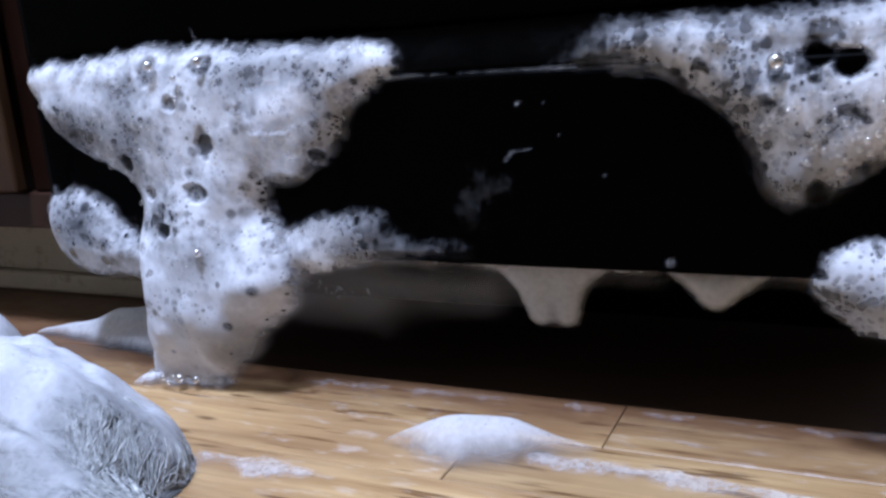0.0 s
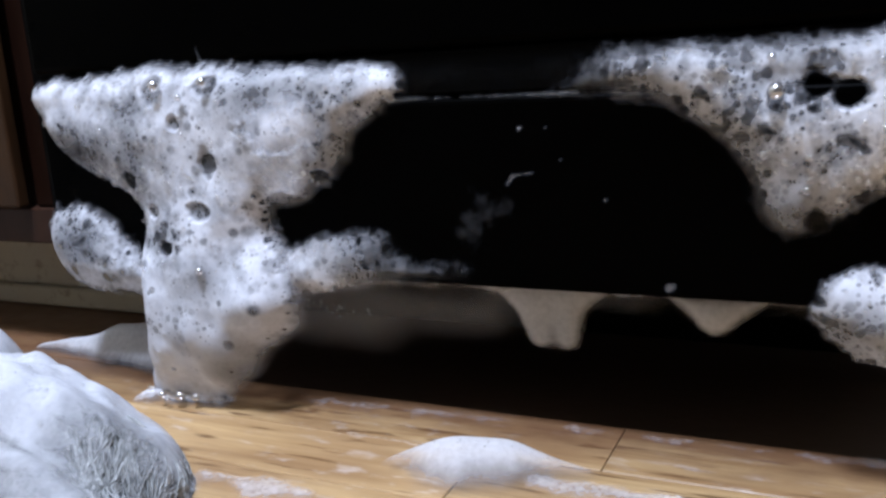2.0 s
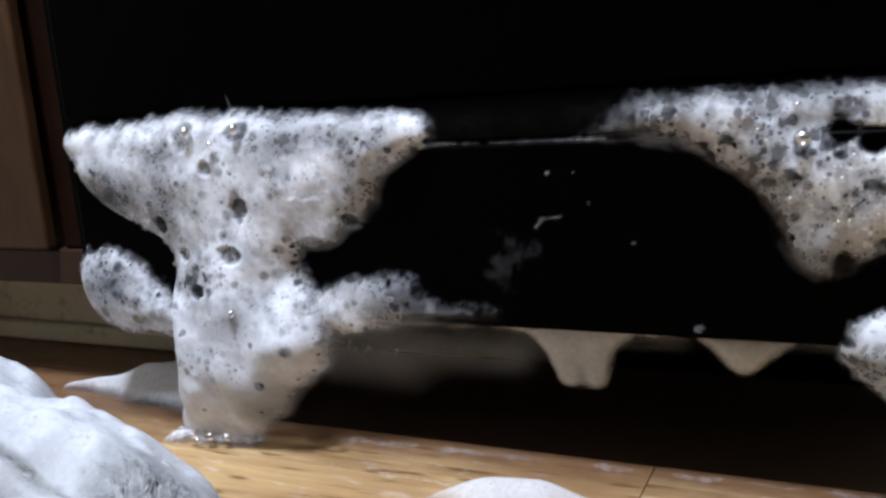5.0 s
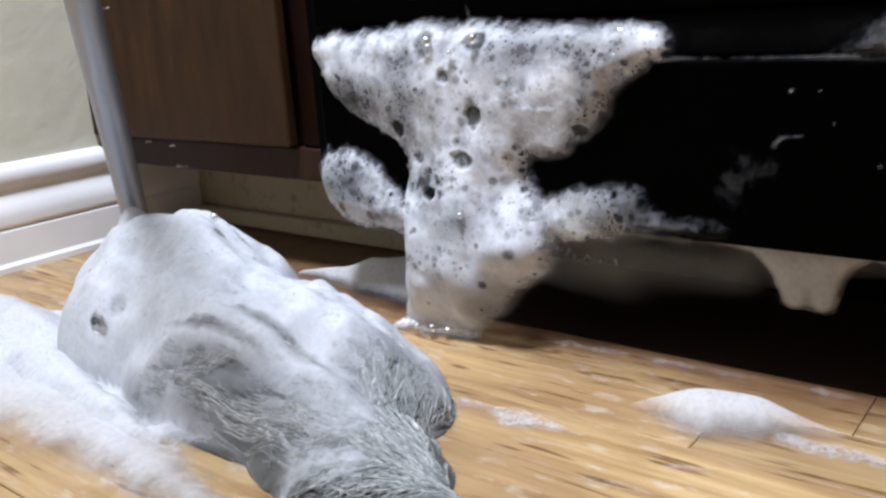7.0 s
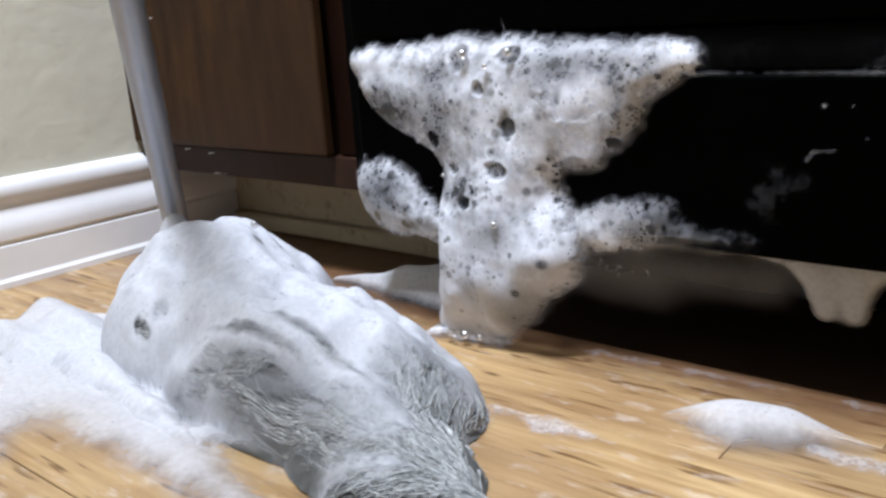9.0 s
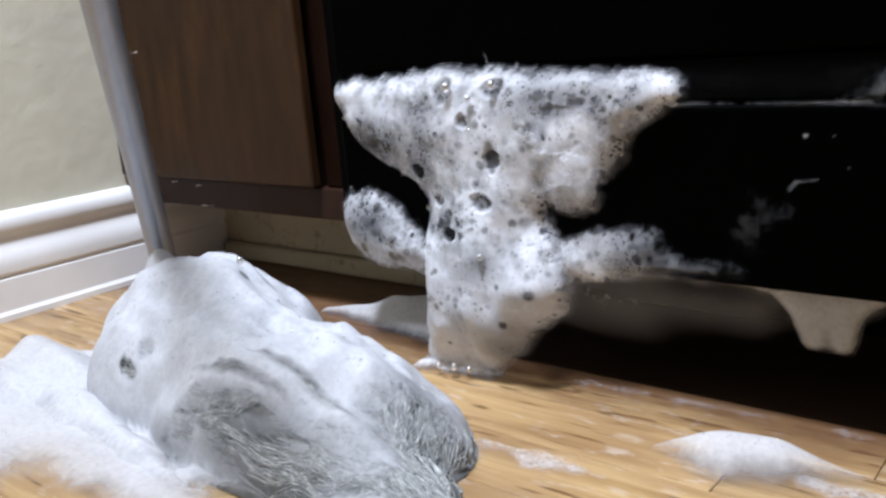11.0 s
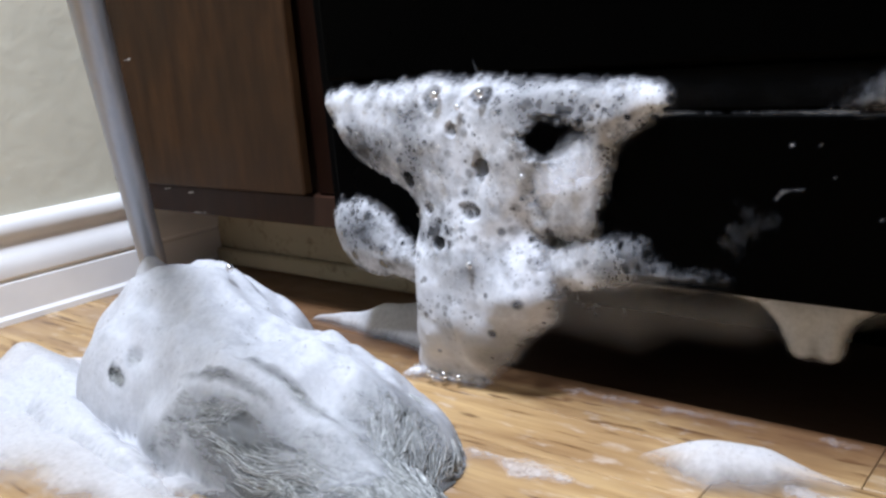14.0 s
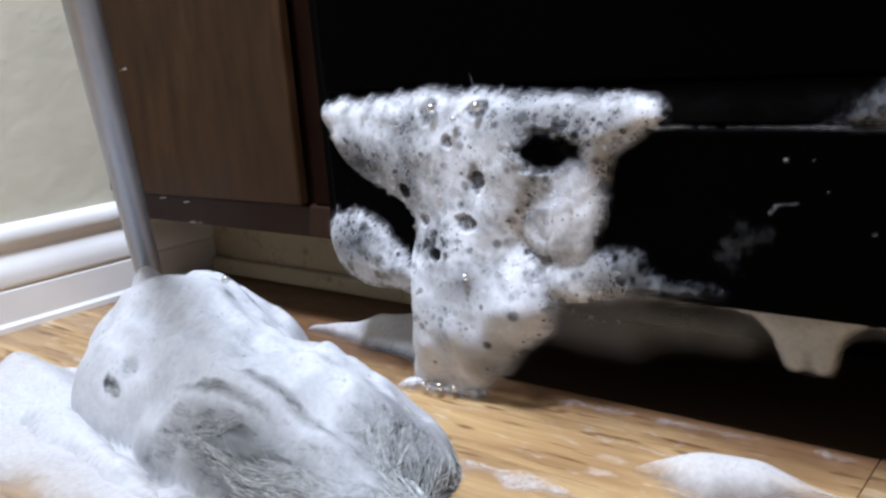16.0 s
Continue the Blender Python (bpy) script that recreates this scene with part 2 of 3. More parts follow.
# ---- mesh helpers ----
def mesh_object(name, verts, faces, material, parent=None, smooth=True, density=None, coarse=None):
    me = bpy.data.meshes.new(name)
    me.from_pydata(verts, [], faces)
    me.materials.append(material)
    if density is not None:
        a = me.attributes.new("froth", "FLOAT", "POINT")
        a.data.foreach_set("value", np.asarray(density, dtype=np.float32))
        c = me.attributes.new("coarse", "FLOAT", "POINT")
        c.data.foreach_set("value", np.asarray(coarse, dtype=np.float32))
    if smooth:
        me.shade_smooth()
    ob = new(name, me)
    ob.parent = parent
    return ob


def part(name, bm, material, parent=None, label="", smooth=False):
    me = bpy.data.meshes.new(name)
    bm.normal_update()
    bm.to_mesh(me)
    bm.free()
    me.materials.append(material)
    if smooth:
        me.shade_smooth()
    ob = new(name, me)
    ob.parent = parent
    if label:
        tagged(ob, label)
    return ob


def box(lo, hi, bevel=0.0, segments=2):
    bm = bmesh.new()
    bmesh.ops.create_cube(bm, size=1.0)
    for v in bm.verts:
        v.co = Vector([lo[i] + (v.co[i] + 0.5) * (hi[i] - lo[i]) for i in range(3)])
    if bevel:
        bmesh.ops.bevel(bm, geom=bm.edges[:], offset=bevel, segments=segments, profile=0.5, affect="EDGES")
    return bm


def empty(name, at=(0, 0, 0)):
    ob = new(name)
    ob.location = at
    ob.empty_display_size = 0.05
    return ob


def lattice(x, y, seed):
    """Smooth value noise, 0 to 1, on numpy arrays."""
    xi, yi = np.floor(x).astype(np.int64), np.floor(y).astype(np.int64)
    fx, fy = x - xi, y - yi
    fx, fy = fx * fx * (3 - 2 * fx), fy * fy * (3 - 2 * fy)

    def h(a, b):
        n = (a * 374761393 + b * 668265263 + seed * 974711) & 0x7FFFFFFF
        n = ((n ^ (n >> 13)) * 1274126177) & 0x7FFFFFFF
        return ((n ^ (n >> 16)) & 0xFFFF) / 65535.0
    a = h(xi, yi) * (1 - fx) + h(xi + 1, yi) * fx
    b = h(xi, yi + 1) * (1 - fx) + h(xi + 1, yi + 1) * fx
    return a * (1 - fy) + b * fy


def fractal(x, y, scale, seed, octaves=4):
    total, amp, norm = 0.0, 1.0, 0.0
    for o in range(octaves):
        total = total + amp * lattice(x * scale * 2 ** o, y * scale * 2 ** o, seed + 17 * o)
        norm += amp
        amp *= 0.55
    return total / norm


def capsules(u, v, shapes, k):
    """Smooth union of tapered capsules (u0, v0, r0, u1, v1, r1): distance, negative inside."""
    acc = 0.0
    for u0, v0, r0, u1, v1, r1 in shapes:
        du, dv = u1 - u0, v1 - v0
        s = np.clip(((u - u0) * du + (v - v0) * dv) / max(du * du + dv * dv, 1e-9), 0, 1)
        d = np.hypot(u - u0 - s * du, v - v0 - s * dv) - (r0 + s * (r1 - r0))
        acc = acc + np.exp(-k * np.clip(d, -0.2, 0.2))
    return -np.log(acc) / k


def step_up(x, a, b):
    s = np.clip((x - a) / (b - a), 0, 1)
    return s * s * (3 - 2 * s)


def foam_sheet(name, bounds, step, shapes, depth, soft, edge, to_world, material, seed, rough=0.004, k=130.0,
               holes=(), thin=(), bubbles=0, bubble_size=(0.0007, 0.002), lumps=0.003, parent=None, base=None, floor=0.0008, fine_below=None, swell=None,
               pits=0, pit_size=(0.0007, 0.0048), pit_top=9.0):
    """A relief of foam over a plane (u, v): its thickness swells inward from a ragged rim, small bubbles stand
    out of it, and its density falls towards the rim, in holes and in thin patches."""
    rng = np.random.default_rng(seed)
    u0, v0, u1, v1 = bounds
    nu, nv = int((u1 - u0) / step) + 1, int((v1 - v0) / step) + 1
    U, V = np.meshgrid(np.linspace(u0, u1, nu), np.linspace(v0, v1, nv), indexing="ij")
    d = capsules(U, V, shapes, k) + 0.15 / k
    d = d + (fractal(U, V, 70, seed) - 0.5) * rough * 2.0 + (fractal(U, V, 320, seed + 3, 3) - 0.5) * rough * 0.9
    inside = np.maximum(-d, 0)
    # the swelling follows a smoother outline than the ragged rim
    calm = np.maximum(-(capsules(U, V, shapes, k) + 0.15 / k + (fractal(U, V, 60, seed, 2) - 0.5) * rough), 0)
    h = depth * (1 - np.exp(-calm / soft))
    if swell is not None:
        h = h * swell(U, V)
    for _ in range(int(min(0.004 + 0.11 * depth, 0.011) / step) ** 2):
        pad = np.pad(h, 1, mode="edge")
        h = (pad[:-2, 1:-1] + pad[2:, 1:-1] + pad[1:-1, :-2] + pad[1:-1, 2:] + 2 * h) / 6
    h = h * step_up(inside, -0.001, 0.004)
    h = h + (fractal(U, V, 38, seed + 5, 2) - 0.5) * lumps * 1.5 * step_up(inside, 0, 0.012)
    h = h + (fractal(U, V, 110, seed + 6, 2) - 0.5) * lumps * 0.25 * step_up(inside, 0, 0.008)
    dens = step_up(inside, 0.0, edge)
    for hu, hv, ru, rv, depthness in holes:
        q = np.hypot((U - hu) / ru, (V - hv) / rv) + (fractal(U, V, 150, seed + 9, 3) - 0.5) * 0.55
        w = 1 - step_up(q, 0.6, 1.15)
        dens = dens * (1 - w * depthness)
        h = h * (1 - 0.15 * w)
    for tu, tv, ru, rv, amount in thin:
        q = np.hypot((U - tu) / ru, (V - tv) / rv)
        w = np.clip(1 - q, 0, 1) ** 0.7
        dens = dens * (1 - w * (1 - amount))
    # clear bubbles in the froth show as grey windows: small ones crowd the rim, larger ones gather in patches
    flock = fractal(U, V, 34, seed + 21, 3)
    for _ in range(pits):
        bu, bv = rng.uniform(u0, u1), rng.uniform(v0, v1)
        i, j = int((bu - u0) / step), int((bv - v0) / step)
        size, faint, chance = rng.random() ** 5.0, rng.random() ** 1.6, rng.random()
        rim = inside[i, j] < 0.009
        if fine_below is not None and bv < fine_below[0] + 0.03 * rng.random() and rng.random() < 0.93:
            continue
        if inside[i, j] < 0.0008 or bv > pit_top or chance > (0.55 if rim else 0.10 + 1.5 * max(flock[i, j] - 0.47, 0) / 0.2):
            continue
        r = pit_size[0] + (pit_size[1] - pit_size[0]) * size * (0.6 if rim else 1.0)
        i0, i1 = max(int((bu - 1.3 * r - u0) / step), 0), int((bu + 1.3 * r - u0) / step) + 2
        j0, j1 = max(int((bv - 1.3 * r - v0) / step), 0), int((bv + 1.3 * r - v0) / step) + 2
        q = np.hypot(U[i0:i1, j0:j1] - bu, V[i0:i1, j0:j1] - bv) / r
        w = 1 - step_up(q, 0.45, 1.25)
        dens[i0:i1, j0:j1] *= 1 - w * (0.3 + 0.6 * faint if rim else 0.14 + 0.56 * faint)
    for _ in range(bubbles):
        bu, bv = rng.uniform(u0, u1), rng.uniform(v0, v1)
        r = bubble_size[0] + (bubble_size[1] - bubble_size[0]) * rng.random() ** 3
        i0, i1 = int((bu - r - u0) / step), int((bu + r - u0) / step) + 2
        j0, j1 = int((bv - r - v0) / step), int((bv + r - v0) / step) + 2
        i0, j0 = max(i0, 0), max(j0, 0)
        sub = np.hypot(U[i0:i1, j0:j1] - bu, V[i0:i1, j0:j1] - bv)
        h[i0:i1, j0:j1] += np.sqrt(np.maximum(r * r - sub * sub, 0)) * 0.14 * (dens[i0:i1, j0:j1] > 0.3)
    h = np.maximum(h, 0) + floor
    if base is not None:
        h = h + base(U, V)
    coarse = np.ones_like(U) if fine_below is None else 0.15 + 0.85 * step_up(V + (fractal(U, V, 40, seed + 12) - 0.5) * 0.05, *fine_below)
    keep = inside > 0
    cell = keep[:-1, :-1] | keep[1:, :-1] | keep[:-1, 1:] | keep[1:, 1:]
    ids = -np.ones((nu, nv), dtype=np.int64)
    used = np.zeros((nu, nv), dtype=bool)
    ci, cj = np.nonzero(cell)
    for a, b in ((0, 0), (1, 0), (1, 1), (0, 1)):
        used[ci + a, cj + b] = True
    ids[used] = np.arange(used.sum())
    verts = to_world(U[used], V[used], h[used])
    faces = np.stack([ids[ci, cj], ids[ci + 1, cj], ids[ci + 1, cj + 1], ids[ci, cj + 1]], 1)
    ob = mesh_object(name, verts.tolist(), faces.tolist(), material, parent, True, dens[used], coarse[used])
    ob.data.update()
    # sites for clear bubbles on the dense froth
    dense = np.nonzero((dens[used] > 0.55) & (coarse[used] > 0.75))[0]
    return ob, verts, dense, rng




def clear_bubbles(parent, verts, sites, rng, count, sizes, name="bubble_froth"):
    """Clear round bubbles that sit half sunk in the foam, joined into one mesh."""
    bm = bmesh.new()
    bmesh.ops.create_icosphere(bm, subdivisions=2, radius=1.0)
    ball = np.array([v.co[:] for v in bm.verts])
    tris = np.array([[v.index for v in f.verts] for f in bm.faces])
    bm.free()
    pick = rng.choice(sites, size=min(count, len(sites)), replace=False)
    vs, fs = [], []
    for n, i in enumerate(pick):
        r = sizes[0] + (sizes[1] - sizes[0]) * rng.random() ** 1.6
        vs.append(ball * r + verts[i])
        fs.append(tris + n * len(ball))
    ob = mesh_object(name, np.concatenate(vs).tolist(), np.concatenate(fs).tolist(), BUBBLE, parent)
    return tagged(ob, "clear glinting soap bubbles", kind="stuff")


def on_panel(u, v, h):
    return np.stack([u, -h, v], 1)


def on_floor(u, v, h):
    return np.stack([u, v, h], 1)


# ---- the room ----
WALL_X, FACE_Y = -0.400, 0.04     # side wall, cabinet face
ROOM = (-0.400, 3.6, -4.2, 0.72, 2.4)

b = box((WALL_X - 0.12, ROOM[2], 0.0), (WALL_X, ROOM[3], ROOM[4]))
bmesh.ops.subdivide_edges(b, edges=b.edges[:], cuts=6, use_grid_fill=True)
tagged(part("wall_west", b, WALL), "beige painted wall with a lumpy hand-textured finish", "wall", kind="structure")
tagged(part("wall_north", box((WALL_X - 0.12, ROOM[3], 0), (ROOM[1] + 0.12, ROOM[3] + 0.12, ROOM[4])), WALL), "beige painted wall behind the kitchen units", "wall", kind="structure")
# added to close the room out of view; dark colour cuts the bounce
tagged(part("wall_south", box((WALL_X - 0.12, ROOM[2] - 0.12, 0), (ROOM[1] + 0.12, ROOM[2], ROOM[4])), DIM), "unseen wall across the room, coloured dark to limit bounced light", "wall", kind="structure")
tagged(part("wall_east", box((ROOM[1], ROOM[2], 0), (ROOM[1] + 0.12, ROOM[3], ROOM[4])), DIM), "unseen side wall, coloured dark to limit bounced light", "wall", kind="structure")
tagged(part("ceiling", box((WALL_X - 0.12, ROOM[2] - 0.12, ROOM[4]), (ROOM[1] + 0.12, ROOM[3] + 0.12, ROOM[4] + 0.1)), CEIL), "unseen grey ceiling, toned down to limit bounced light", "ceiling", kind="structure")


def baseboard():
    # moulded profile: foot, flat face, bead, cove and cap (distance from wall, height)
    prof = [(0, 0), (0.019, 0), (0.019, 0.006), (0.0155, 0.010), (0.0155, 0.043), (0.0135, 0.045), (0.0135, 0.0475), (0.0165, 0.050), (0.0172, 0.058),
            (0.0160, 0.066), (0.0125, 0.072), (0.0095, 0.077), (0.0085, 0.083), (0.0100, 0.088), (0.0135, 0.092), (0.0148, 0.098), (0.0140, 0.104),
            (0.0105, 0.109), (0.004, 0.1125), (0, 0.113)]
    ys = np.linspace(ROOM[2], 0.155, 60)
    rng = np.random.default_rng(5)
    verts, faces = [], []
    n = len(prof)
    for y in ys:
        w = rng.normal(0, 0.00025)
        verts += [(WALL_X + 0.8 * dx + (w if dx > 0 else 0), y, 0.98 * z) for dx, z in prof]
    for i in range(len(ys) - 1):
        for j in range(n - 1):
            a = i * n + j
            faces.append((a, a + n, a + n + 1, a + 1))
    faces.append(tuple(range(n)))
    faces.append(tuple(range((len(ys) - 1) * n, len(ys) * n)))
    ob = mesh_object("baseboard", verts, faces, TRIM, smooth=True)
    ob.data.set_sharp_from_angle(angle=radians(35))
    return tagged(ob, "white glossy moulded baseboard along the beige wall", "baseboard", kind="structure")


baseboard()


# ---- cabinet ----
def base_cabinet():
    root = tagged(empty("base_cabinet", (-0.21, 0.3, 0)), "walnut-stained wooden base cabinet over a cream toe board", "cabinet")
    root.location = (0, 0, 0)
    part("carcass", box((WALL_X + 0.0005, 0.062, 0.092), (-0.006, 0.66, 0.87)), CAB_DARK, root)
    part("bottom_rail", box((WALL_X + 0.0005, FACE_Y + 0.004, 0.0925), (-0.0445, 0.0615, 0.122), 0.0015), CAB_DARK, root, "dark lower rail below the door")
    part("stile", box((-0.0755, FACE_Y + 0.008, 0.1225), (-0.0445, 0.0615, 0.87), 0.002), CAB_STILE, root, "upright stile beside the appliance, coloured near black for its shade")
    door = part("door", box((WALL_X + 0.002, FACE_Y - 0.008, 0.124), (-0.0770, FACE_Y + 0.0035, 0.86), 0.0025, 3), CAB, root, "worn brown wood-grain door")
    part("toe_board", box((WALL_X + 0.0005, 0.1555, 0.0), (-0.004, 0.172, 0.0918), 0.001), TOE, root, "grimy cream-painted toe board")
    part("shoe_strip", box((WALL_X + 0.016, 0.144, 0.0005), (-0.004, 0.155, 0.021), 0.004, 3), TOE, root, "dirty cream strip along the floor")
    return root


base_cabinet()


# ---- appliance ----
def dishwasher():
    root = tagged(empty("dishwasher"), "black dishwasher with foam running out below its door", "dishwasher")
    part("tub", box((0.006, 0.034, 0.105), (0.594, 0.60, 0.86)), BLACK_MATT, root)
    part("side_trim", box((-0.0435, 0.036, 0.0935), (-0.001, 0.06, 0.865), 0.002), BLACK_MATT, root, "black filler strip beside the door")
    part("door", box((0.0, 0.0, 0.228), (0.60, 0.032, 0.86), 0.004, 3), BLACK, root, "black enamelled door")
    part("ledge", box((0.004, 0.003, 0.2012), (0.596, 0.030, 0.2265), 0.002), BLACK_MATT, root, "black seal ledge under the door")
    part("lower_panel", box((0.0, 0.0, 0.0905), (0.60, 0.012, 0.1995), 0.0035, 3), BLACK, root, "smooth black access panel")
    part("bottom_lip", box((0.004, 0.0125, 0.0905), (0.596, 0.032, 0.0935)), BLACK_MATT, root)
    part("kick_plate", box((0.004, 0.19, 0.002), (0.596, 0.20, 0.10)), BLACK_MATT, root, "recessed black kick plate in shadow")
    for x in (0.05, 0.55):
        bm = bmesh.new()
        bmesh.ops.create_cone(bm, cap_ends=True, segments=16, radius1=0.016, radius2=0.012, depth=0.104, matrix=Matrix.Translation((x, 0.24, 0.052)))
        part("levelling_foot", bm, BLACK_MATT, root, smooth=False)
    return root


dishwasher()


# ---- foam on the appliance ----
def froth(name, label, ob_data, count, sizes):
    ob, verts, dense, rng = ob_data
    tagged(ob, label, "foam")
    if count:
        clear_bubbles(ob, verts, dense, rng, count, sizes)
    return ob


LEFT_SHAPES = [
    (0.011, 0.212, 0.0120, 0.110, 0.211, 0.0130), (0.110, 0.211, 0.0125, 0.286, 0.2115, 0.0100),
    (0.037, 0.194, 0.025, 0.120, 0.180, 0.040), (0.056, 0.182, 0.025, 0.120, 0.165, 0.034),
    (0.130, 0.185, 0.042, 0.140, 0.125, 0.044), (0.170, 0.185, 0.040, 0.224, 0.180, 0.039),
    (0.244, 0.196, 0.023, 0.290, 0.2065, 0.008), (0.172, 0.160, 0.036, 0.148, 0.118, 0.038),
    (0.112, 0.098, 0.025, 0.111, 0.020, 0.027), (0.150, 0.098, 0.040, 0.142, 0.052, 0.042),
    (0.186, 0.098, 0.024, 0.186, 0.080, 0.031), (0.186, 0.078, 0.031, 0.146, 0.030, 0.024), (0.098, 0.003, 0.022, 0.132, 0.003, 0.018),
]


def belly(u, v):
    """The lower half bulges forward and draws in again above the floor."""
    return (1 + 0.6 * step_up(0.16 - v, 0.0, 0.09)) * (0.50 + 0.50 * step_up(v, 0.0, 0.045)) + 0.4 * (fractal(u, v, 26, 77, 2) - 0.5) * step_up(0.13 - v, 0, 0.03)


froth("foam_curtain", "tall white column of soap foam running down the black panel",
      foam_sheet("foam_curtain", (-0.02, -0.001, 0.33, 0.235), 0.0006, LEFT_SHAPES, 0.022, 0.013, 0.010, on_panel, FOAM, 11,
                 holes=[(0.220, 0.187, 0.028, 0.0135, 1.0), (0.165, 0.166, 0.0075, 0.0105, 0.82), (0.156, 0.136, 0.0095, 0.0070, 0.62),
                        (0.123, 0.212, 0.0105, 0.0095, 0.60), (0.166, 0.214, 0.0105, 0.0070, 0.58), (0.208, 0.140, 0.0095, 0.0085, 0.95),
                        (0.095, 0.155, 0.0070, 0.0075, 0.85), (0.229, 0.151, 0.0075, 0.0065, 0.8), (0.242, 0.158, 0.0050, 0.0045, 0.8),
                        (0.128, 0.112, 0.0075, 0.0055, 0.85), (0.142, 0.192, 0.0045, 0.0055, 0.45), (0.116, 0.135, 0.0065, 0.0050, 0.55), (0.220, 0.128, 0.006, 0.004, 0.7)],
                 thin=[(0.052, 0.174, 0.045, 0.026, 0.18), (0.104, 0.172, 0.016, 0.050, 0.30), (0.205, 0.208, 0.05, 0.016, 0.5), (0.245, 0.165, 0.045, 0.04, 0.5), (0.225, 0.198, 0.06, 0.03, 0.6), (0.095, 0.200, 0.05, 0.012, 0.7),
                       (0.190, 0.030, 0.050, 0.034, 0.35), (0.165, 0.020, 0.022, 0.022, 0.5), (0.156, 0.094, 0.026, 0.018, 0.45), (0.132, 0.045, 0.012, 0.030, 0.7), (0.118, 0.118, 0.030, 0.012, 0.6)],
                 bubbles=900, pits=9000, pit_top=0.2135, fine_below=(0.045, 0.115), swell=belly), 260, (0.0010, 0.0028))

froth("foam_clump", "rounded clump of bubbly foam at the panel's lower corner",
      foam_sheet("foam_clump", (-0.03, 0.05, 0.11, 0.155), 0.0008, [(0.022, 0.110, 0.028, 0.044, 0.106, 0.028), (0.036, 0.096, 0.027, 0.088, 0.086, 0.020)],
                 0.015, 0.010, 0.010, on_panel, FOAM, 23, rough=0.008, thin=[(0.034, 0.112, 0.036, 0.022, 0.22)], bubbles=200, pits=1200), 30, (0.0008, 0.0022))

froth("foam_clump", "thin bluish arm of foam spreading along the panel's lower edge",
      foam_sheet("foam_clump", (0.17, 0.06, 0.37, 0.14), 0.0009, [(0.200, 0.090, 0.020, 0.235, 0.101, 0.016), (0.235, 0.101, 0.016, 0.270, 0.112, 0.0135), (0.250, 0.098, 0.012, 0.330, 0.100, 0.008)],
                 0.010, 0.008, 0.010, on_panel, FOAM, 31, thin=[(0.325, 0.10, 0.080, 0.08, 0.03), (0.27, 0.112, 0.045, 0.03, 0.40)], bubbles=200, pits=2500), 40, (0.0008, 0.0020))

RIGHT_SHAPES = [
    (0.385, 0.2025, 0.004, 0.425, 0.209, 0.0125), (0.420, 0.211, 0.0125, 0.600, 0.2115, 0.0125), (0.455, 0.203, 0.015, 0.505, 0.180, 0.030),
    (0.510, 0.175, 0.029, 0.508, 0.142, 0.019), (0.535, 0.182, 0.032, 0.580, 0.198, 0.024), (0.528, 0.160, 0.020, 0.560, 0.188, 0.024),
]
froth("foam_curtain", "wide hanging tongue of soap foam below the door seam",
      foam_sheet("foam_curtain", (0.36, 0.10, 0.60, 0.236), 0.0006, RIGHT_SHAPES, 0.018, 0.013, 0.014, on_panel, FOAM, 47,
                 holes=[(0.517, 0.200, 0.0095, 0.0080, 1.0), (0.530, 0.1955, 0.0090, 0.0075, 1.0), (0.519, 0.210, 0.0085, 0.0060, 0.6), (0.499, 0.193, 0.0038, 0.0055, 0.6),
                        (0.517, 0.136, 0.0060, 0.0080, 0.85), (0.482, 0.212, 0.008, 0.007, 0.5)],
                 thin=[(0.50, 0.135, 0.05, 0.035, 0.30), (0.475, 0.165, 0.022, 0.045, 0.35), (0.400, 0.208, 0.060, 0.05, 0.10), (0.50, 0.205, 0.06, 0.02, 0.75)], bubbles=700, pits=7500, pit_top=0.2135), 200, (0.0010, 0.0028))

froth("foam_clump", "round foam clump hanging from the panel's lower edge",
      foam_sheet("foam_clump", (0.48, 0.04, 0.60, 0.125), 0.0009, [(0.538, 0.092, 0.022, 0.560, 0.088, 0.026), (0.545, 0.085, 0.020, 0.547, 0.078, 0.012)],
                 0.018, 0.010, 0.006, on_panel, FOAM, 53, holes=[(0.519, 0.096, 0.004, 0.0035, 0.9)], thin=[(0.530, 0.080, 0.05, 0.032, 0.40)], bubbles=200, pits=800), 80, (0.0005, 0.0014))

# grey froth that hangs from the lower edge into the gap
froth("foam_skirt", "thin grey froth with drips hanging under the panel edge",
      foam_sheet("foam_skirt", (0.18, 0.035, 0.60, 0.0935), 0.0011,
                 [(0.200, 0.086, 0.010, 0.340, 0.0885, 0.004), (0.340, 0.0885, 0.004, 0.560, 0.0885, 0.0035)],
                 0.007, 0.008, 0.006, lambda u, v, h: np.stack([u, 0.015 - h, v], 1), FOAM_FINE, 61, rough=0.003, k=300.0, thin=[(0.28, 0.08, 0.10, 0.04, 0.15), (0.43, 0.085, 0.04, 0.03, 0.4), (0.52, 0.085, 0.05, 0.03, 0.3)], lumps=0.002), 0, None)
